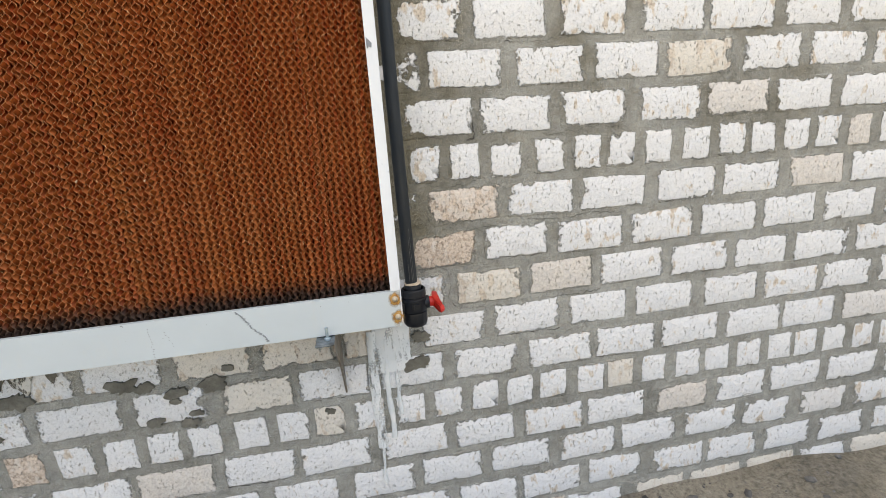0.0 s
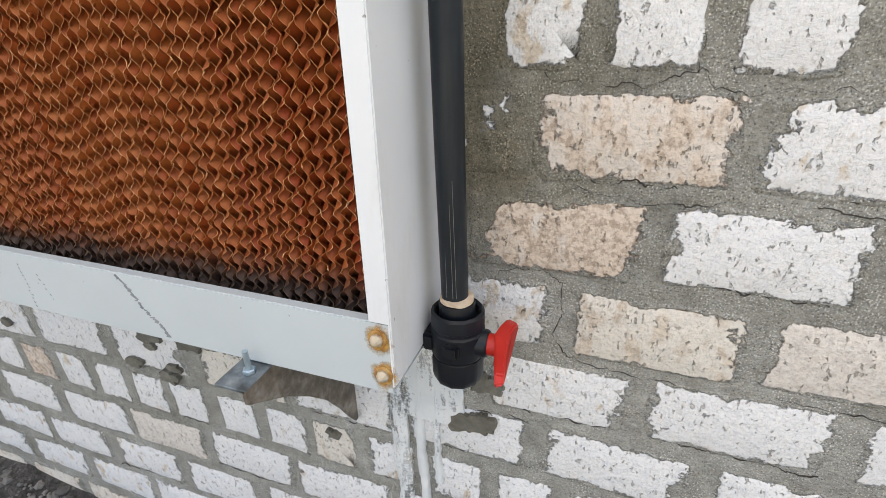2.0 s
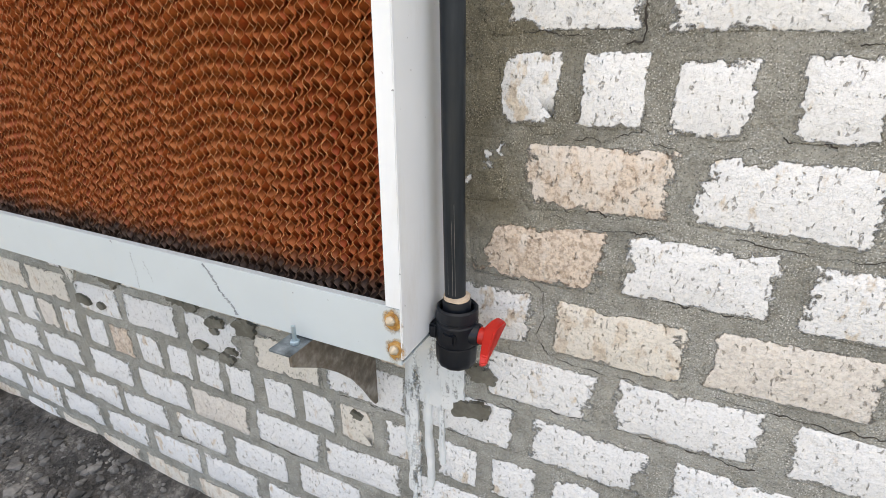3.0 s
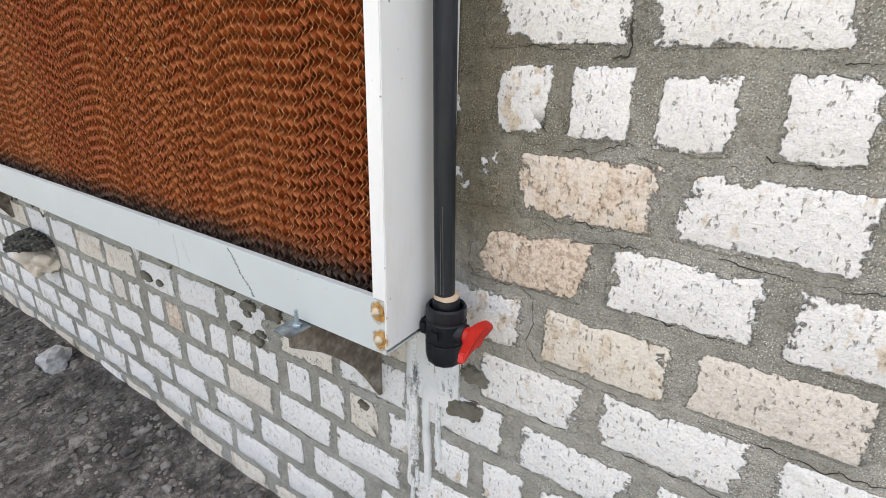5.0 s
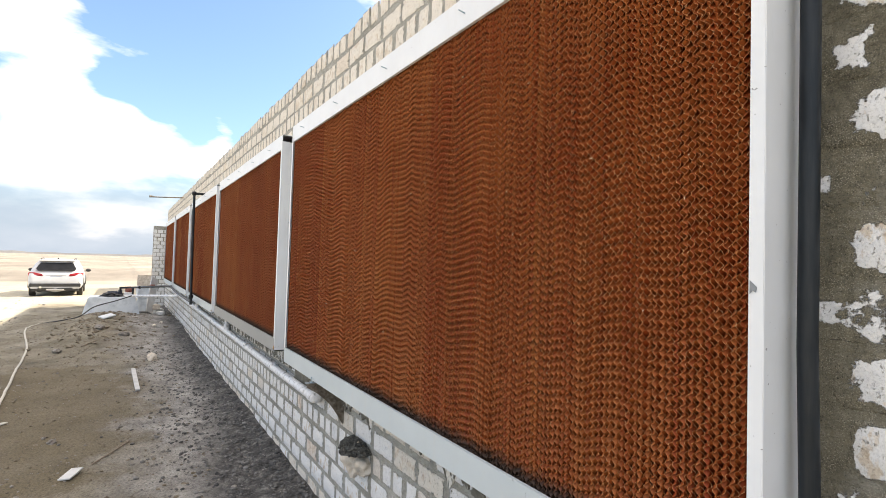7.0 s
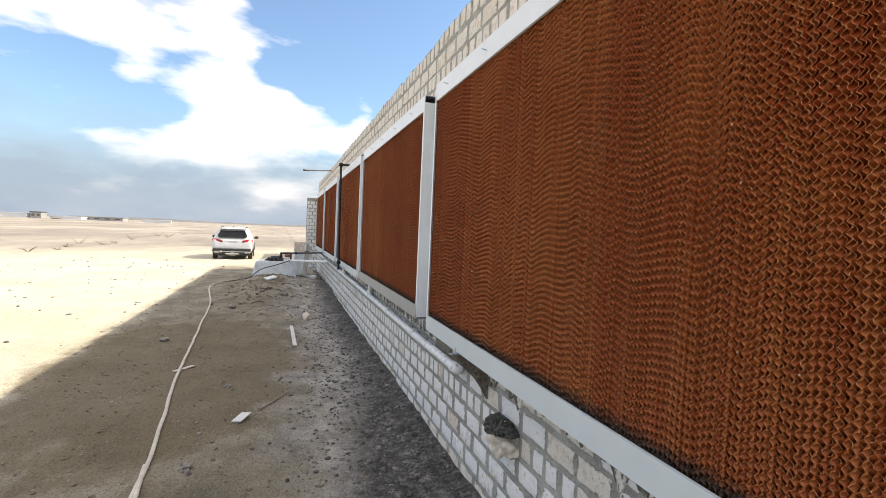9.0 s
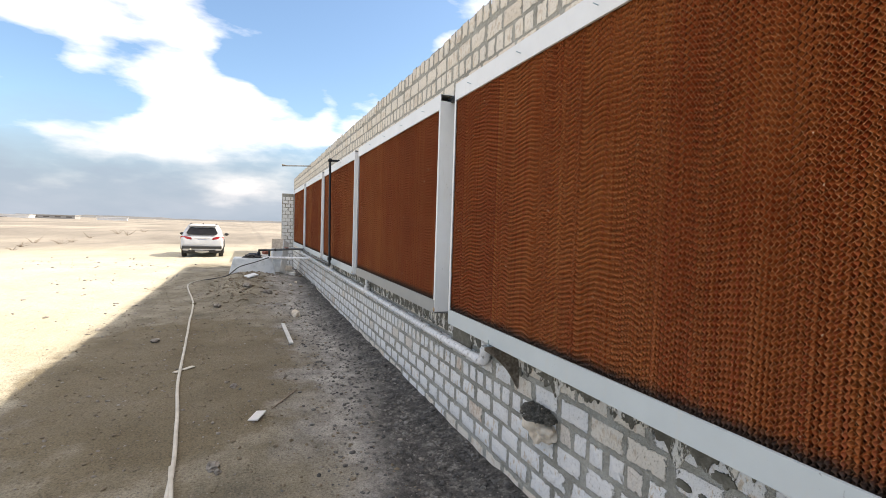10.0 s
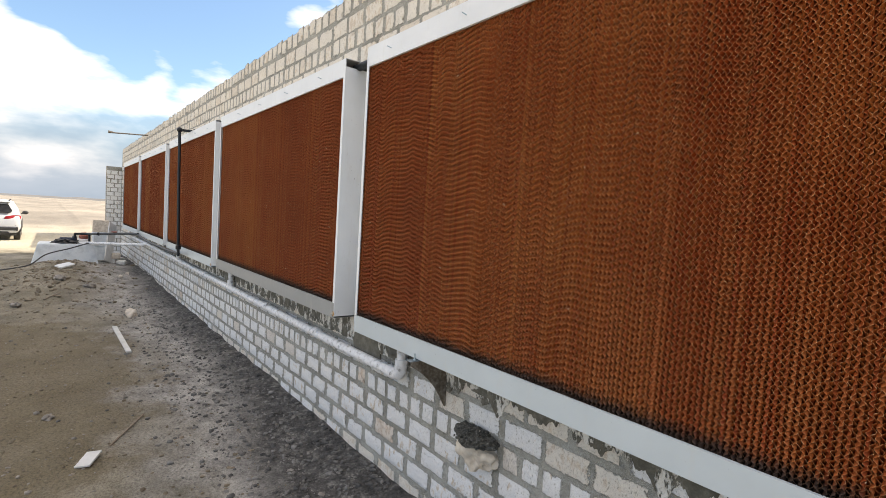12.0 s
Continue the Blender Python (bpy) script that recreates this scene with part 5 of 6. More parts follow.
# ---- the pump stand at the far end ----
def make_pump_stand():
    z0 = 0.05
    s = bmesh.new()
    lo = [(-14.38, -1.99), (-14.38, -0.74), (-15.28, -0.74), (-15.28, -1.99)]
    hi = [(-14.42, -1.86), (-14.42, -0.86), (-15.2, -0.86), (-15.2, -1.86)]
    a = [s.verts.new((x, y, z0)) for x, y in lo]
    b = [s.verts.new((x, y, 0.575)) for x, y in hi]
    s.faces.new(a[::-1])
    s.faces.new(b)
    for k in range(4):
        s.faces.new((a[k], a[(k + 1) % 4], b[(k + 1) % 4], b[k]))
    bmesh.ops.recalc_face_normals(s, faces=s.faces)
    bmesh.ops.bevel(s, geom=list(s.edges), offset=0.02, segments=2, affect='EDGES')
    tagged(part("concrete_plinth", s, CONCRETE), "pale tapered concrete plinth on the earth mound", "plinth")
    p = thing("water_pump", (-14.7, -1.35, 0.575), "small dark water pump lying on the concrete plinth", "pump")
    part("motor", turned([(0.03, -0.12), (0.055, -0.11), (0.058, 0.0), (0.055, 0.10), (0.03, 0.11)], (-14.7, -1.36, 0.655), 'Y', 20, ribs=14, rib=0.05), PUMP_BLUE, p, "finned motor", smooth=True)
    heap = rock((0.20, 0.21, 0.075), 17, at=(-14.66, -1.36, 0.60), sub=4, rough=0.55)
    for v in heap.verts:
        v.co += Vector((noise.noise(v.co * 14), noise.noise(v.co * 13 + Vector((3, 0, 0))), 0.7 * noise.noise(v.co * 16 + Vector((0, 5, 0))))) * 0.035
        v.co.z = max(v.co.z, 0.577)
    tagged(part("plastic_sheet", heap, DARK_RUBBER, smooth=True), "crumpled black plastic sheet heaped on the concrete plinth", "sheet")
    tagged(part("rubble_lump", rock((0.05, 0.07, 0.06), 31, at=(-15.02, -1.22, 0.62), sub=3, rough=0.5), RUBBLE), "pale grey lump lying on the concrete plinth", "rubble")
    part("volute", turned([(0.05, 0.0), (0.085, 0.015), (0.085, 0.08), (0.05, 0.095)], (-14.7, -1.25, 0.665), 'Y', 22), PUMP_BLUE, p, smooth=True)
    part("foot", boxes((-14.8, -14.6, -1.55, -1.15, 0.575, 0.595), bevel=0.004), PUMP_BLUE, p)
    w = thing("supply_pipe", (-14.5, -0.95, 0.82), "black supply pipe from the pump along the panels to a standpipe", "pipe")
    part("pipe", tube(spline([(-14.6, -1.2, 0.80), (-14.5, -0.98, 0.81), (-13.6, -0.7, 0.87), (-12.6, -0.36, 0.945), (-12.1, -0.25, 0.965)], 6), 0.026, 12), BLACK_PIPE, w, smooth=True)
    part("pipe", tube([(-14.55, -0.93, 0.575), (-14.55, -0.93, 0.80)], 0.024, 12), BLACK_PIPE, w, smooth=True)
    part("pipe", tube([(-14.6, -1.2, 0.70), (-14.6, -1.2, 0.82)], 0.024, 12), BLACK_PIPE, w, smooth=True)
    part("pipe", tube(spline([(-12.15, -0.25, 0.965), (-11.2, -0.225, 0.90), (-9.6, -0.225, 0.905), (-8.4, -0.25, 0.93), (-7.78, -0.29, 0.965)], 6), 0.019, 12), BLACK_PIPE, w, smooth=True)
    part("collar", turned([(0.03, 0), (0.036, 0.01), (0.036, 0.06), (0.03, 0.07)], (-13.9, -0.80, 0.85), 'X', 16), BLACK_VALVE, w, smooth=True)
    part("valve_wheel", turned([(0.05, 0.0), (0.055, 0.006), (0.055, 0.016), (0.05, 0.022)], (-13.2, -0.56, 0.93), 'Z', 16), RED_OXIDE, w, "red oxide hand wheel", smooth=True)
    u = thing("standpipe", (-7.76, -0.30, 0.95), "black standpipe rising before the panels to the wall top", "pipe")
    part("pipe", tube([(-7.75, -0.30, 0.93), (-7.81, -0.305, 1.8), (-7.86, -0.305, 2.6)], 0.018, 14), BLACK_PIPE, u, smooth=True)
    part("arm", tube([(-7.86, -0.305, 2.605), (-7.9, -0.16, 2.612), (-7.94, -0.02, 2.60)], 0.018, 14), BLACK_PIPE, u, smooth=True)
    part("elbow", rock((0.036, 0.036, 0.036), 1, at=(-7.86, -0.305, 2.605), sub=2, rough=0.02), BLACK_VALVE, u, smooth=True)
    part("valve", turned([(0.03, 0), (0.045, 0.01), (0.045, 0.08), (0.03, 0.09)], (-7.93, -0.13, 2.608), 'Y', 16), BLACK_VALVE, u, smooth=True)
    part("union", turned([(0.026, 0), (0.033, 0.006), (0.033, 0.05), (0.026, 0.056)], (-7.755, -0.30, 1.02), 'Z', 16), BLACK_VALVE, u, smooth=True)
    d = thing("branch_pipe", (-14.3, -0.8, 0.6), "long white pipe running from the plinth to the wall", "pipe")
    part("pipe", tube([(-14.45, -1.0, 0.605), (-12.55, -0.13, 0.72)], 0.03, 14), PVC, d, smooth=True)
    part("elbow", tube(spline([(-12.65, -0.175, 0.714), (-12.55, -0.13, 0.72), (-12.47, -0.06, 0.735)], 4), 0.036, 14), PVC, d, smooth=True)
    # blocks stacked behind the plinth
    for k, (x, y, z, sx, sy, sz, m, lab) in enumerate((
            (-15.6, -0.62, 0.10, 0.36, 0.30, 0.34, CONCRETE, "pale block at the bottom of a stack"), (-15.6, -0.64, 0.44, 0.30, 0.34, 0.36, CONCRETE, "pale block in a stack behind the plinth"),
            (-15.6, -0.64, 0.80, 0.26, 0.33, 0.30, LIMESTONE, "cream stone block on top of a stack"),
            (-15.3, -0.30, 0.02, 0.3, 0.2, 0.16, PALE_LIMESTONE, "whitewashed block lying by the wall"), (-15.1, -0.36, 0.18, 0.3, 0.18, 0.13, LIMESTONE, "cream block lying on another"), (-14.7, -0.28, 0.03, 0.26, 0.18, 0.13, PALE_LIMESTONE, "whitewashed block lying by the wall"))):
        bm = boxes((-sx / 2, sx / 2, -sy / 2, sy / 2, 0, sz), bevel=0.012, segments=2)
        for v in bm.verts:
            v.co += Vector((noise.noise(v.co * 9 + Vector((k, 0, 0))), noise.noise(v.co * 9 + Vector((0, k, 5))), 0)) * 0.02
        bmesh.ops.transform(bm, matrix=pose(x, y, z, 0, 0, 7 * ((k * 3) % 5 - 2)), verts=bm.verts)
        tagged(part("stone_block", bm, m), lab, "block", "loose blocks")
    r = rock((0.12, 0.10, 0.09), 21, at=(-15.35, -1.0, 0.70), sub=3, rough=0.5)
    st = boxes((-15.5, -15.1, -1.12, -0.90, 0.56, 0.64), bevel=0.01)
    bb = thing("rag_heap", (-15.3, -1.0, 0.56), "reddish rag lying on a board behind the pump", "rag")
    part("rag", r, RED_OXIDE, bb)
    part("board", st, PALE_WOOD, bb)
    flat_piece("leaning_board", (-14.9, -0.55, 0.12), (-15.45, -0.42, 1.02), 0.24, 0.03, PALE_WOOD, "pale board leaning beside the stacked blocks", "board", 60)


make_pump_stand()


# ---- the pier, and a rod over the wall ----
pier = part("pier", boxes((-18.25, -18.0, -0.38, 0.0, -0.2, 2.62)), MORTAR)
tagged(pier, "whitewashed block pier at the end of the wall", "pier", kind="structure")
rod = thing("steel_rod", (-13.0, 0.0, 3.02), "thin grey steel rod sticking out over the wall top", "rod")
part("bar", tube([(-13.0, 0.35, 3.10), (-13.0, -0.66, 3.035)], 0.014, 8), RAW_STEEL, rod, smooth=True)
part("tip", tube([(-13.0, -0.60, 3.04), (-13.0, -0.72, 3.045)], [0.014, 0.03], 8), RAW_STEEL, rod)


# ---- the parked car ----
def make_car():
    car = thing("car", (-24.4, -3.40, ground_height(-24.4, -3.4) - 0.02), "white compact sport utility car parked on the sand", "car", rz=181.5)
    # stations: length, half width, sill, belt, half roof, roof
    st = [(0.0, 0.76, 0.46, 0.62, 0.70, 0.66), (0.06, 0.86, 0.36, 0.86, 0.78, 0.93), (0.14, 0.895, 0.34, 0.96, 0.74, 1.04), (0.30, 0.905, 0.33, 0.99, 0.66, 1.30), (0.48, 0.91, 0.33, 1.0, 0.60, 1.50),
          (0.75, 0.91, 0.32, 1.0, 0.61, 1.545), (1.4, 0.91, 0.31, 0.98, 0.63, 1.565), (2.1, 0.91, 0.31, 0.96, 0.63, 1.55), (2.5, 0.91, 0.31, 0.95, 0.60, 1.46), (3.1, 0.905, 0.31, 0.94, 0.66, 1.02), (3.8, 0.88, 0.32, 0.88, 0.66, 0.93), (4.25, 0.80, 0.36, 0.74, 0.6, 0.80), (4.4, 0.66, 0.42, 0.60, 0.5, 0.64)]
    bm = bmesh.new()
    rings = []
    for s, w, lo, belt, wr, top in st:
        half = [(w * 0.90, lo), (w, lo + 0.16), (w * 1.0, (lo + belt) / 2 + 0.05), (w * 0.975, belt), (wr + 0.03, top - 0.05 * (top - belt) - 0.02), (wr * 0.82, top), (wr * 0.4, top + 0.012)]
        ring = [(y, z) for y, z in half] + [(-y, z) for y, z in reversed(half)]
        rings.append([bm.verts.new((s, y, z)) for y, z in ring])
    n = len(rings[0])
    for a, b in zip(rings, rings[1:]):
        for j in range(n):
            bm.faces.new((a[j], a[(j + 1) % n], b[(j + 1) % n], b[j]))
    bm.faces.new(rings[0][::-1])
    bm.faces.new(rings[-1])
    bmesh.ops.recalc_face_normals(bm, faces=bm.faces)
    bmesh.ops.subdivide_edges(bm, edges=list(bm.edges), cuts=1, use_grid_fill=True, smooth=0.35)
    body = part("body", bm, CAR_WHITE, car, "white painted body", local=True, smooth=True)

    def plate(name, pts, mat, parent, label="", thick=0.012):
        b = bmesh.new()
        f = b.faces.new([b.verts.new(p) for p in pts])
        bmesh.ops.solidify(b, geom=[f], thickness=thick)
        bmesh.ops.recalc_face_normals(b, faces=b.faces)
        return part(name, b, mat, parent, label, local=True)

    plate("rear_window", [(0.085, -0.60, 1.075), (0.085, 0.60, 1.075), (0.15, 0.665, 1.17), (0.33, 0.54, 1.41), (0.33, -0.54, 1.41), (0.15, -0.665, 1.17)], CAR_GLASS, car, "dark rear window", -0.02)
    part("spoiler", boxes((0.27, 0.62, -0.60, 0.60, 1.475, 1.515), bevel=0.012), CAR_WHITE, car, "white roof spoiler", local=True)
    for sgn in (-1, 1):
        lamp = plate("tail_light", [(0.03, sgn * 0.42, 0.855), (0.03, sgn * 0.46, 0.945), (0.06, sgn * 0.70, 1.005), (0.12, sgn * 0.86, 1.005), (0.22, sgn * 0.922, 0.975), (0.17, sgn * 0.905, 0.855), (0.05, sgn * 0.72, 0.815)], TAIL_RED, car, "red wraparound tail light", 0.02)
        plate("side_window", [(0.62, sgn * 0.83, 1.06), (1.4, sgn * 0.84, 1.05), (2.4, sgn * 0.84, 1.03), (2.25, sgn * 0.67, 1.44), (1.4, sgn * 0.665, 1.47), (0.8, sgn * 0.66, 1.45)], CAR_GLASS, car, "dark side window", 0.03)
        mir = part("wing_mirror", rock((0.06, 0.11, 0.075), 3, at=(2.45, sgn * 1.03, 1.06), sub=2, rough=0.1), CAR_BLACK, car, "dark wing mirror", local=True, smooth=True)
        part("mirror_arm", boxes((2.42, 2.48, min(sgn * 0.88, sgn * 1.0), max(sgn * 0.88, sgn * 1.0), 1.0, 1.04), bevel=0.005), CAR_BLACK, mir, local=True)
        part("reflector", boxes((-0.012, 0.05, sgn * 0.66 - 0.09, sgn * 0.66 + 0.09, 0.52, 0.555), bevel=0.004), TAIL_RED, car, local=True)
        part("roof_rail", tube([(0.7, sgn * 0.56, 1.545), (0.9, sgn * 0.57, 1.585), (2.0, sgn * 0.57, 1.595), (2.2, sgn * 0.57, 1.56)], 0.016, 8), CAR_BLACK, car, local=True, smooth=True)
        for x in (0.82, 3.45):
            y0 = sgn * 0.80
            wheel = part("wheel", turned([(0.335, -0.10), (0.355, -0.07), (0.355, 0.07), (0.335, 0.10), (0.24, 0.104)], (x, y0, 0.355), 'Y', 26), TYRE, car, "black tyre", local=True, smooth=True)
            part("rim", turned([(0.235, -0.105), (0.225, 0.108), (0.10, 0.10), (0.04, 0.112)], (x, y0, 0.355), 'Y', 20), RIM, wheel, "alloy rim", local=True, smooth=True)
            part("wheel_arch", tube([(x + 0.40 * math.cos(q), sgn * 0.905, 0.36 + 0.40 * math.sin(q)) for q in (math.pi * j / 12 for j in range(13))], 0.03, 8), CAR_BLACK, car, local=True)
    bump = part("rear_bumper", boxes((-0.03, 0.30, -0.84, 0.84, 0.335, 0.60), bevel=0.05, segments=3), CAR_WHITE, car, "white rear bumper", local=True, smooth=True)
    part("cladding", boxes((-0.045, 0.2, -0.84, 0.84, 0.40, 0.56), bevel=0.02, segments=2), CAR_BLACK, bump, "black bumper strip", local=True)
    part("diffuser", boxes((-0.05, 0.25, -0.58, 0.58, 0.27, 0.375), bevel=0.03, segments=2), CAR_BLACK, bump, "black diffuser", local=True)
    part("skid_plate", boxes((-0.058, 0.2, -0.30, 0.30, 0.29, 0.335), bevel=0.012), SILVER, bump, "silver skid plate", local=True)
    part("number_plate", boxes((0.03, 0.06, -0.19, 0.19, 0.775, 0.86), bevel=0.003), PLATE, car, "number plate, plain bar", local=True)
    part("plate_light_bar", boxes((0.035, 0.075, -0.32, 0.32, 0.885, 0.91), bevel=0.004), CHROME, car, "chrome strip over the plate", local=True)
    part("badge", turned([(0.035, 0.0), (0.035, -0.008)], (0.085, 0.0, 0.975), 'X', 16), SILVER, car, "round plain badge", local=True)
    part("exhaust", turned([(0.045, -0.06), (0.05, -0.05), (0.05, 0.06)], (-0.02, 0.48, 0.40), 'X', 16), CHROME, bump, "chrome exhaust tip", local=True, smooth=True)
    part("floor_pan", boxes((0.1, 4.2, -0.78, 0.78, 0.22, 0.40)), CAR_BLACK, car, "dark underside", local=True)
    part("shark_fin", boxes((0.75, 0.92, -0.02, 0.02, 1.55, 1.62), bevel=0.01), CAR_BLACK, car, local=True)
    car.scale = (0.96, 0.96, 0.96)
    return car


make_car()


# ---- the desert beyond ----
def make_shrub(x, y, s, seed):
    rng = random.Random(seed)
    t = thing("dry_shrub", g(x, y), "bundle of dry branches stuck in the sand", "shrub", "dry shrubs")
    for k in range(9):
        a, l = rng.uniform(0, 6.28), s * rng.uniform(0.5, 1.1)
        tip = (x + l * 0.9 * math.cos(a), y + l * 0.9 * math.sin(a), ground_height(x, y) + l * rng.uniform(0.15, 0.8))
        mid = [(p + q) / 2 + rng.uniform(-0.1, 0.1) * s for p, q in zip(g(x, y), tip)]
        part("branch", tube([g(x, y, -0.03), mid, tip], [0.014, 0.010, 0.004], 5), DRY_TWIG, t)


for k, (x, y, s) in enumerate(((-26.4, -12.0, 0.6), (-28.3, -11.6, 0.5), (-36.5, -13.5, 0.9), (-35.0, -11.7, 1.0), (-48.0, -13.5, 1.3), (-54.6, -12.2, 1.4), (-58.0, -13.6, 1.4), (-69.0, -13.2, 1.5), (-31.5, -12.4, 0.7), (-41.0, -12.8, 1.0))):
    make_shrub(x, y, s * 0.6, k)


def far_house(x, y, w, h, mat, label, dark=None, depth=12.0, windows=0):
    t = thing("far_building", (x, y, 0), label, "building", "far buildings")
    part("wall", boxes((x - depth, x, y - w / 2, y + w / 2, -3.0, h)), mat, t)
    part("roof", boxes((x - depth - 0.3, x + 0.3, y - w / 2 - 0.3, y + w / 2 + 0.3, h, h + 0.35)), dark or mat, t)
    for j in range(windows):
        yy = y - w / 2 + (j + 0.5) * w / windows
        part("window", boxes((x, x + 0.1, yy - w / windows * 0.25, yy + w / windows * 0.25, h * 0.35, h * 0.7)), FAR_DARK, t)


far_house(-300, -134.0, 18.0, 2.0, FAR_WHITE, "long white shed on the horizon", depth=20)
far_house(-300, -121.2, 4.6, 2.9, FAR_GREY, "small grey house on the horizon", FAR_DARK, 6, 2)
far_house(-300, -113.2, 2.4, -0.1, FAR_DARK, "dark hut on the horizon", None, 4)
far_house(-310, -112.0, 14.0, 1.2, FAR_WHITE, "white shed on the horizon", None, 8)
far_house(-330, -104.0, 26.0, 1.6, FAR_GREY, "low grey building on the horizon", None, 10, 5)
far_house(-300, -66.8, 13.6, 1.2, FAR_WHITE, "long white wall on the horizon", None, 1)


def make_ridge(x, y0, y1, low, high, seed, mat, label):
    bm = bmesh.new()
    n = 220
    a, b, c = [], [], []
    for k in range(n + 1):
        y = y0 + (y1 - y0) * k / n
        h = low + (high - low) * (0.5 + 0.5 * noise.noise(Vector((y * 0.008, seed, 0))) + 0.25 * noise.noise(Vector((y * 0.05, seed, 3))))
        a.append(bm.verts.new((x + 30, y, -6)))
        b.append(bm.verts.new((x, y, h)))
        c.append(bm.verts.new((x - 60, y, -6)))
    for k in range(n):
        bm.faces.new((a[k], a[k + 1], b[k + 1], b[k]))
        bm.faces.new((b[k], b[k + 1], c[k + 1], c[k]))
    tagged(part("ridge", bm, mat), label, "ridge", kind="structure")


make_ridge(-900, -900, 600, 0.5, 5.5, 3, HILL, "low hazy ridge on the horizon")


# ---- the blocks of the wall, piece by piece ----
def block_shape(w, h, seed):
    """A worn block as arrays: points, faces and the place of each point across its face."""
    rng = random.Random(seed)
    side = [(f, 0) for f in (0.05, 0.32, 0.66, 0.95)] + [(1, f) for f in (0.1, 0.5, 0.9)] + [(f, 1) for f in (0.95, 0.68, 0.33, 0.05)] + [(0, f) for f in (0.9, 0.5, 0.1)]
    pts = []
    for u, v in side:
        x, z = (u - 0.5) * w + rng.uniform(-0.006, 0.006), (v - 0.5) * h + rng.uniform(-0.005, 0.005)
        pts.append((x, z))
    n = len(pts)
    verts, uv = [], []
    for y, k in ((0.006, 1.05), (0.0002, 1.0), (-0.0022, 0.90)):
        for x, z in pts:
            verts.append((x * k, y + (rng.uniform(-0.001, 0.001) if k < 1 else 0), z * k))
            uv.append((min(1, max(0, x * k / w + 0.5)), min(1, max(0, z * k / h + 0.5))))
    verts.append((0, -0.0030, 0))
    uv.append((0.5, 0.5))
    faces = []
    for r in (0, n):
        for j in range(n):
            faces.append((r + j, r + (j + 1) % n, r + n + (j + 1) % n, r + n + j))
    for j in range(n):
        faces.append((2 * n + j, 2 * n + (j + 1) % n, 3 * n))
    return verts, faces, uv


def block_mesh(name, verts, faces, uv, mat):
    me = bpy.data.meshes.new(name)
    me.from_pydata(verts, [], faces)
    layer = me.uv_layers.new(name="UVMap")
    idx = np.zeros(len(me.loops), dtype=np.int32)
    me.loops.foreach_get("vertex_index", idx)
    layer.data.foreach_set("uv", np.array(uv, dtype=np.float32)[idx].ravel())
    me.materials.append(mat)
    me.polygons.foreach_set("use_smooth", [True] * len(me.polygons))
    return me


COURSE, FIRST = 0.1255, 0.060
SHAPES = {}
for kind, w, count in (("long", 0.208, 9), ("short", 0.094, 7)):
    for k in range(count):
        SHAPES[kind, k] = block_shape(w * (0.985 + 0.013 * k), 0.104, 100 * len(kind) + k)
MESHES = {}


def block_data(kind, k, mat):
    if (kind, k, mat.name) not in MESHES:
        v, f, uv = SHAPES[kind, k]
        MESHES[kind, k, mat.name] = block_mesh("block", v, f, uv, mat)
    return MESHES[kind, k, mat.name]


# left edge of one block in each course, counted from the ground
PHASE = [0.29, 0.362, 0.254, 0.366, 0.189, 0.39, 0.291, 0.402, 0.262, 0.341, 0.175, 0.27, 0.367, 0.266, 0.13, 0.248, 0.119, 0.20, 0.31, 0.24, 0.15, 0.28, 0.17, 0.33, 0.21]
SHORT_COURSES = (4, 10, 16, 22, 24)


def covered(x0, x1, z):
    """Whether a block there would lie wholly behind a panel."""
    for r, l, low in PANELS:
        if x1 < r + 0.02 and x0 > l - 0.02 and low + 0.03 < z < 2.56:
            return True
    return False


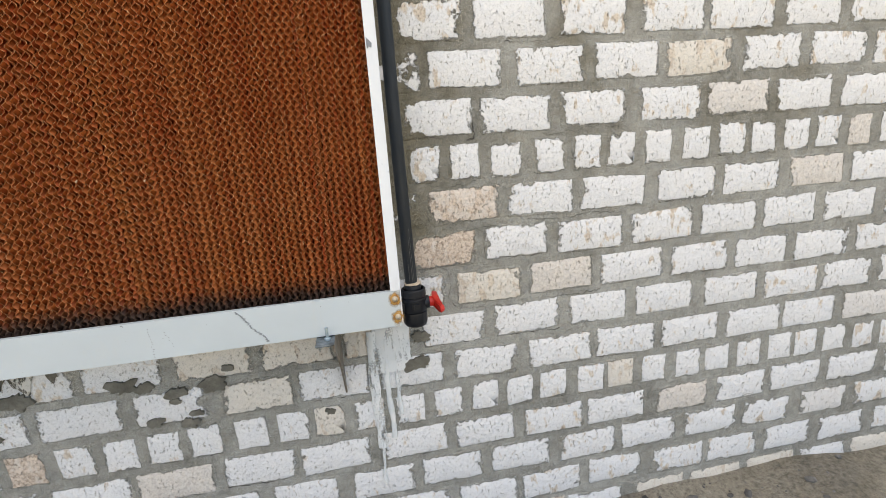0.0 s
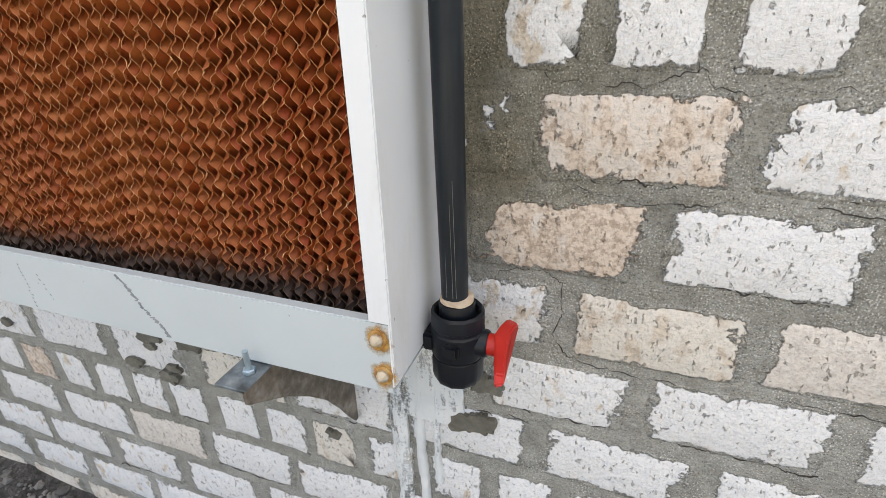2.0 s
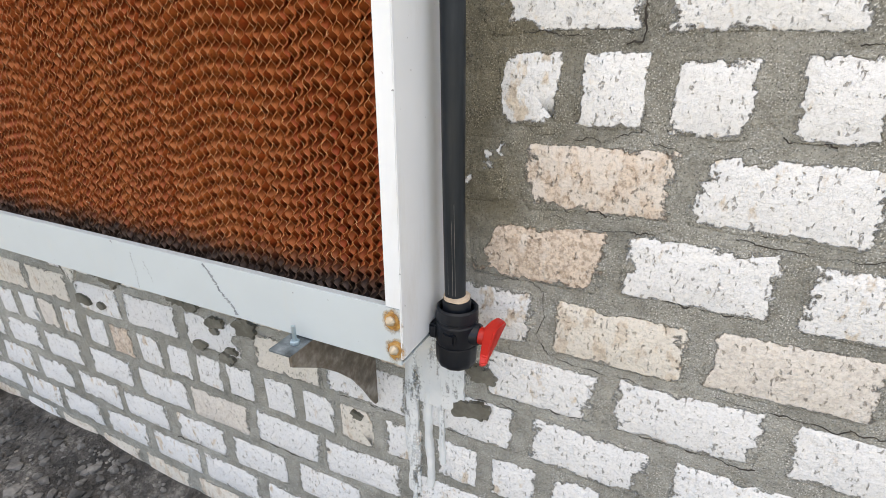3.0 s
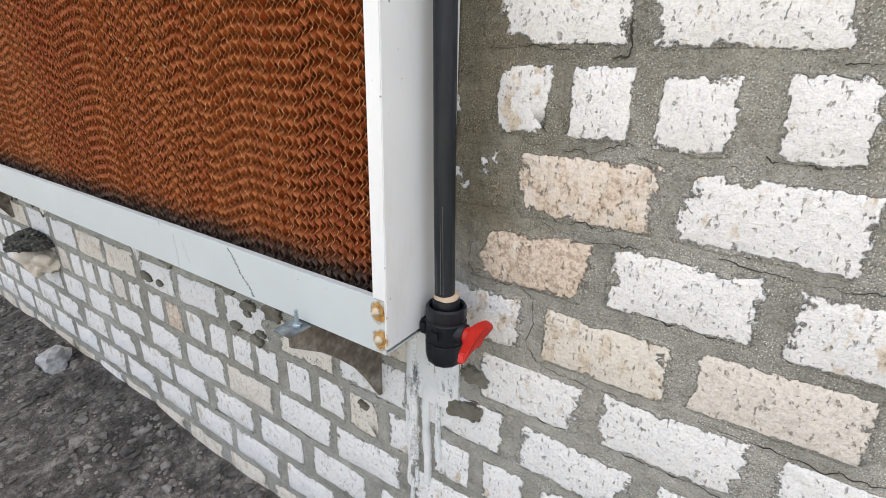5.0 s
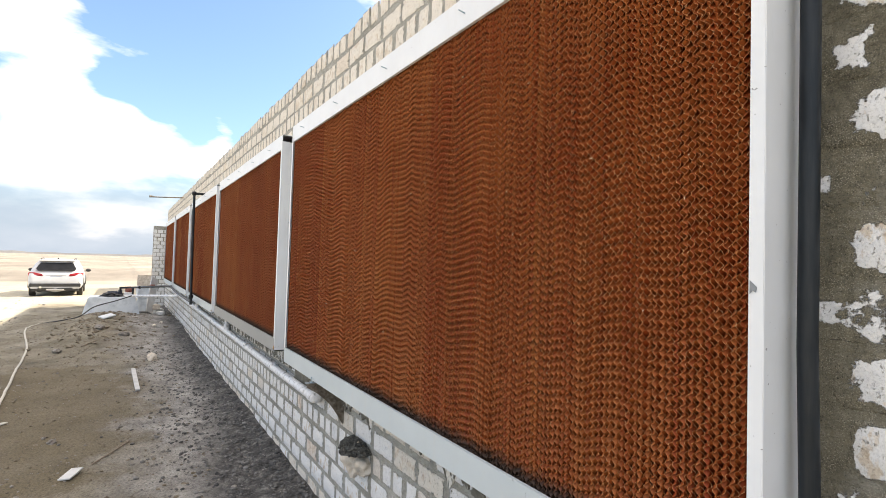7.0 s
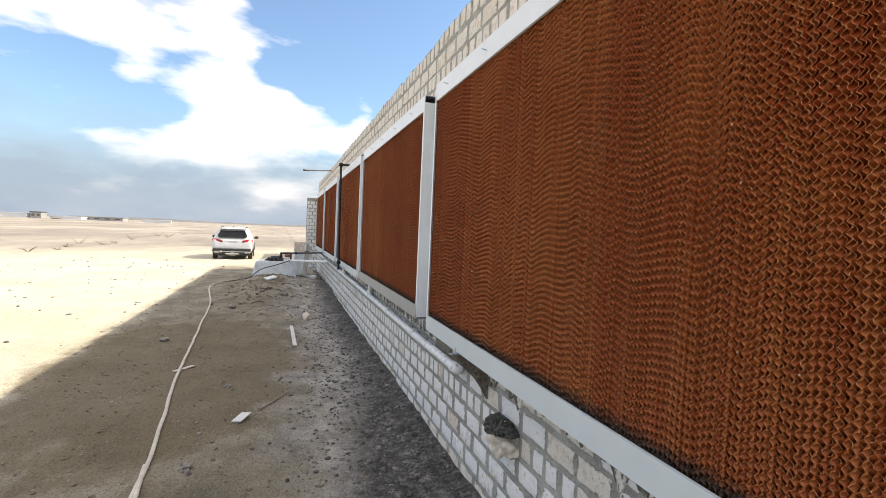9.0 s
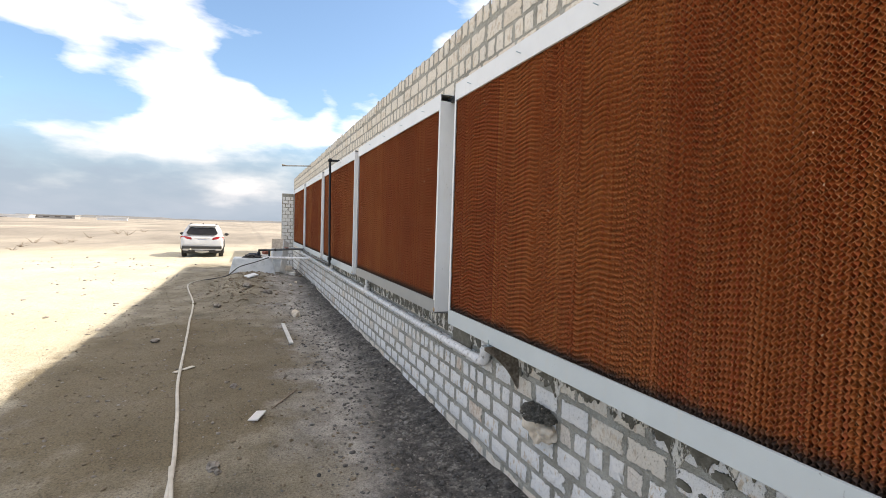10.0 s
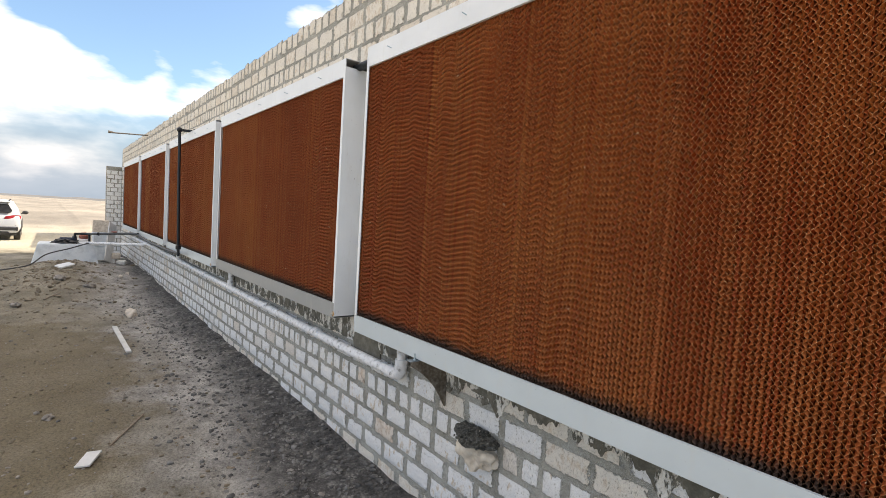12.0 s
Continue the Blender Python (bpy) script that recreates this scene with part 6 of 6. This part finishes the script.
def lay_blocks():
    rng, crack_rng = random.Random(77), random.Random(78)
    near, rest = 0, {}
    for c, phase in enumerate(PHASE):
        z = FIRST + COURSE * c + (0.012 if c == 24 else 0)
        kind, w, pitch = ("short", 0.094, 0.1215) if c in SHORT_COURSES else ("long", 0.208, 0.2385)
        k0 = math.ceil((WALL_END + 0.02 - phase) / pitch)
        x = phase + k0 * pitch
        while x < WALL_START - 0.3:
            jx, jz, turn = rng.uniform(-0.008, 0.008), rng.uniform(-0.004, 0.004), rng.uniform(-1.6, 1.6)
            pickn, tint = rng.randrange(9 if kind == "long" else 7), rng.random()
            if not covered(x, x + w, z):
                high = z > 2.62
                mat = BRICK_CREAM if high or tint > 0.97 or (c == 0 and tint > 0.45) or (x < -0.1 and tint > {6: 0.35, 5: 0.75}.get(c, 2)) else BRICK_TAN if (tint > 0.955 or (c in (8, 9) and 0.0 < x < 0.2)) else BRICK_WHITE
                at = Vector((x + w / 2 + jx, 0.0, z + jz + (rng.uniform(-0.012, 0.02) if c == 24 else 0)))
                m = Matrix.Translation(at) @ Matrix.Rotation(radians(turn), 4, 'Y') @ Matrix.Diagonal((1.05, 1, 1.1, 1) if high else (1, 1, 1, 1))
                if -1.9 < x < 1.5 and c < 17 and near < 300:
                    near += 1
                    ob = new("block", block_data(kind, pickn, mat))
                    ob.parent = wall
                    ob.matrix_basis = m
                    # dark lines under some blocks: cracks, with the gap's shadow in the colour
                    if -0.95 < x < 1.2 and crack_rng.random() < 0.42:
                        a, b = crack_rng.uniform(-0.04, 0.35) * w, crack_rng.uniform(0.6, 1.06) * w
                        zz = z - 0.0475 + crack_rng.uniform(-0.003, 0.003)
                        make_crack([(x + a + (b - a) * q, zz + crack_rng.uniform(-0.003, 0.003)) for q in (0, 0.33, 0.67, 1)], crack_rng.uniform(0.0006, 0.0013))
                else:
                    rest.setdefault(mat.name, (mat, []))[1].append((kind, pickn, m))
            x += pitch
    for mat, items in rest.values():
        vs, fs, uvs = [], [], []
        for kind, k, m in items:
            v, f, uv = SHAPES[kind, k]
            o = len(vs)
            vs += [tuple(m @ Vector(p)) for p in v]
            fs += [tuple(i + o for i in q) for q in f]
            uvs += uv
        ob = new("block_courses", block_mesh("block_courses", vs, fs, uvs, mat))
        ob.parent = wall
        tagged(ob, "further courses of limestone blocks", kind="stuff")
    # the uneven top edge and the pier
    vs, fs, uvs = [], [], []
    for c in range(20):
        spots = [(-0.285, 0.92), (-0.09, 0.88)] if c % 2 == 0 else [(-0.33, 0.46), (-0.19, 0.84), (-0.045, 0.42)]
        for k, (y, s) in enumerate(spots):
            v, f, uv = SHAPES["long", (c * 3 + k) % 7]
            m = Matrix.Translation((-18.0, y, 0.06 + COURSE * c)) @ Matrix.Rotation(math.pi / 2, 4, 'Z') @ Matrix.Diagonal((s * 0.96, 1, 1.16, 1))
            o = len(vs)
            vs += [tuple(m @ Vector(p)) for p in v]
            fs += [tuple(i + o for i in q) for q in f]
            uvs += uv
    ob = new("block_courses", block_mesh("pier_blocks", vs, fs, uvs, BRICK_WHITE))
    ob.parent = pier
    tagged(ob, "whitewashed blocks of the pier", kind="stuff")
    # caps standing on the wall's top edge
    tops = bmesh.new()
    x = WALL_END + 0.05
    while x < WALL_START - 0.4:
        h = rng.uniform(0.0, 0.05)
        boxes((x, x + 0.10, 0.012, 0.24, WALL_TOP - 0.02, WALL_TOP + 0.012 + h), bm=tops)
        x += 0.1215
    t = part("top_course", tops, LIMESTONE, wall, "uneven cream blocks along the wall top")
    tagged(t, kind="stuff")


lay_blocks()
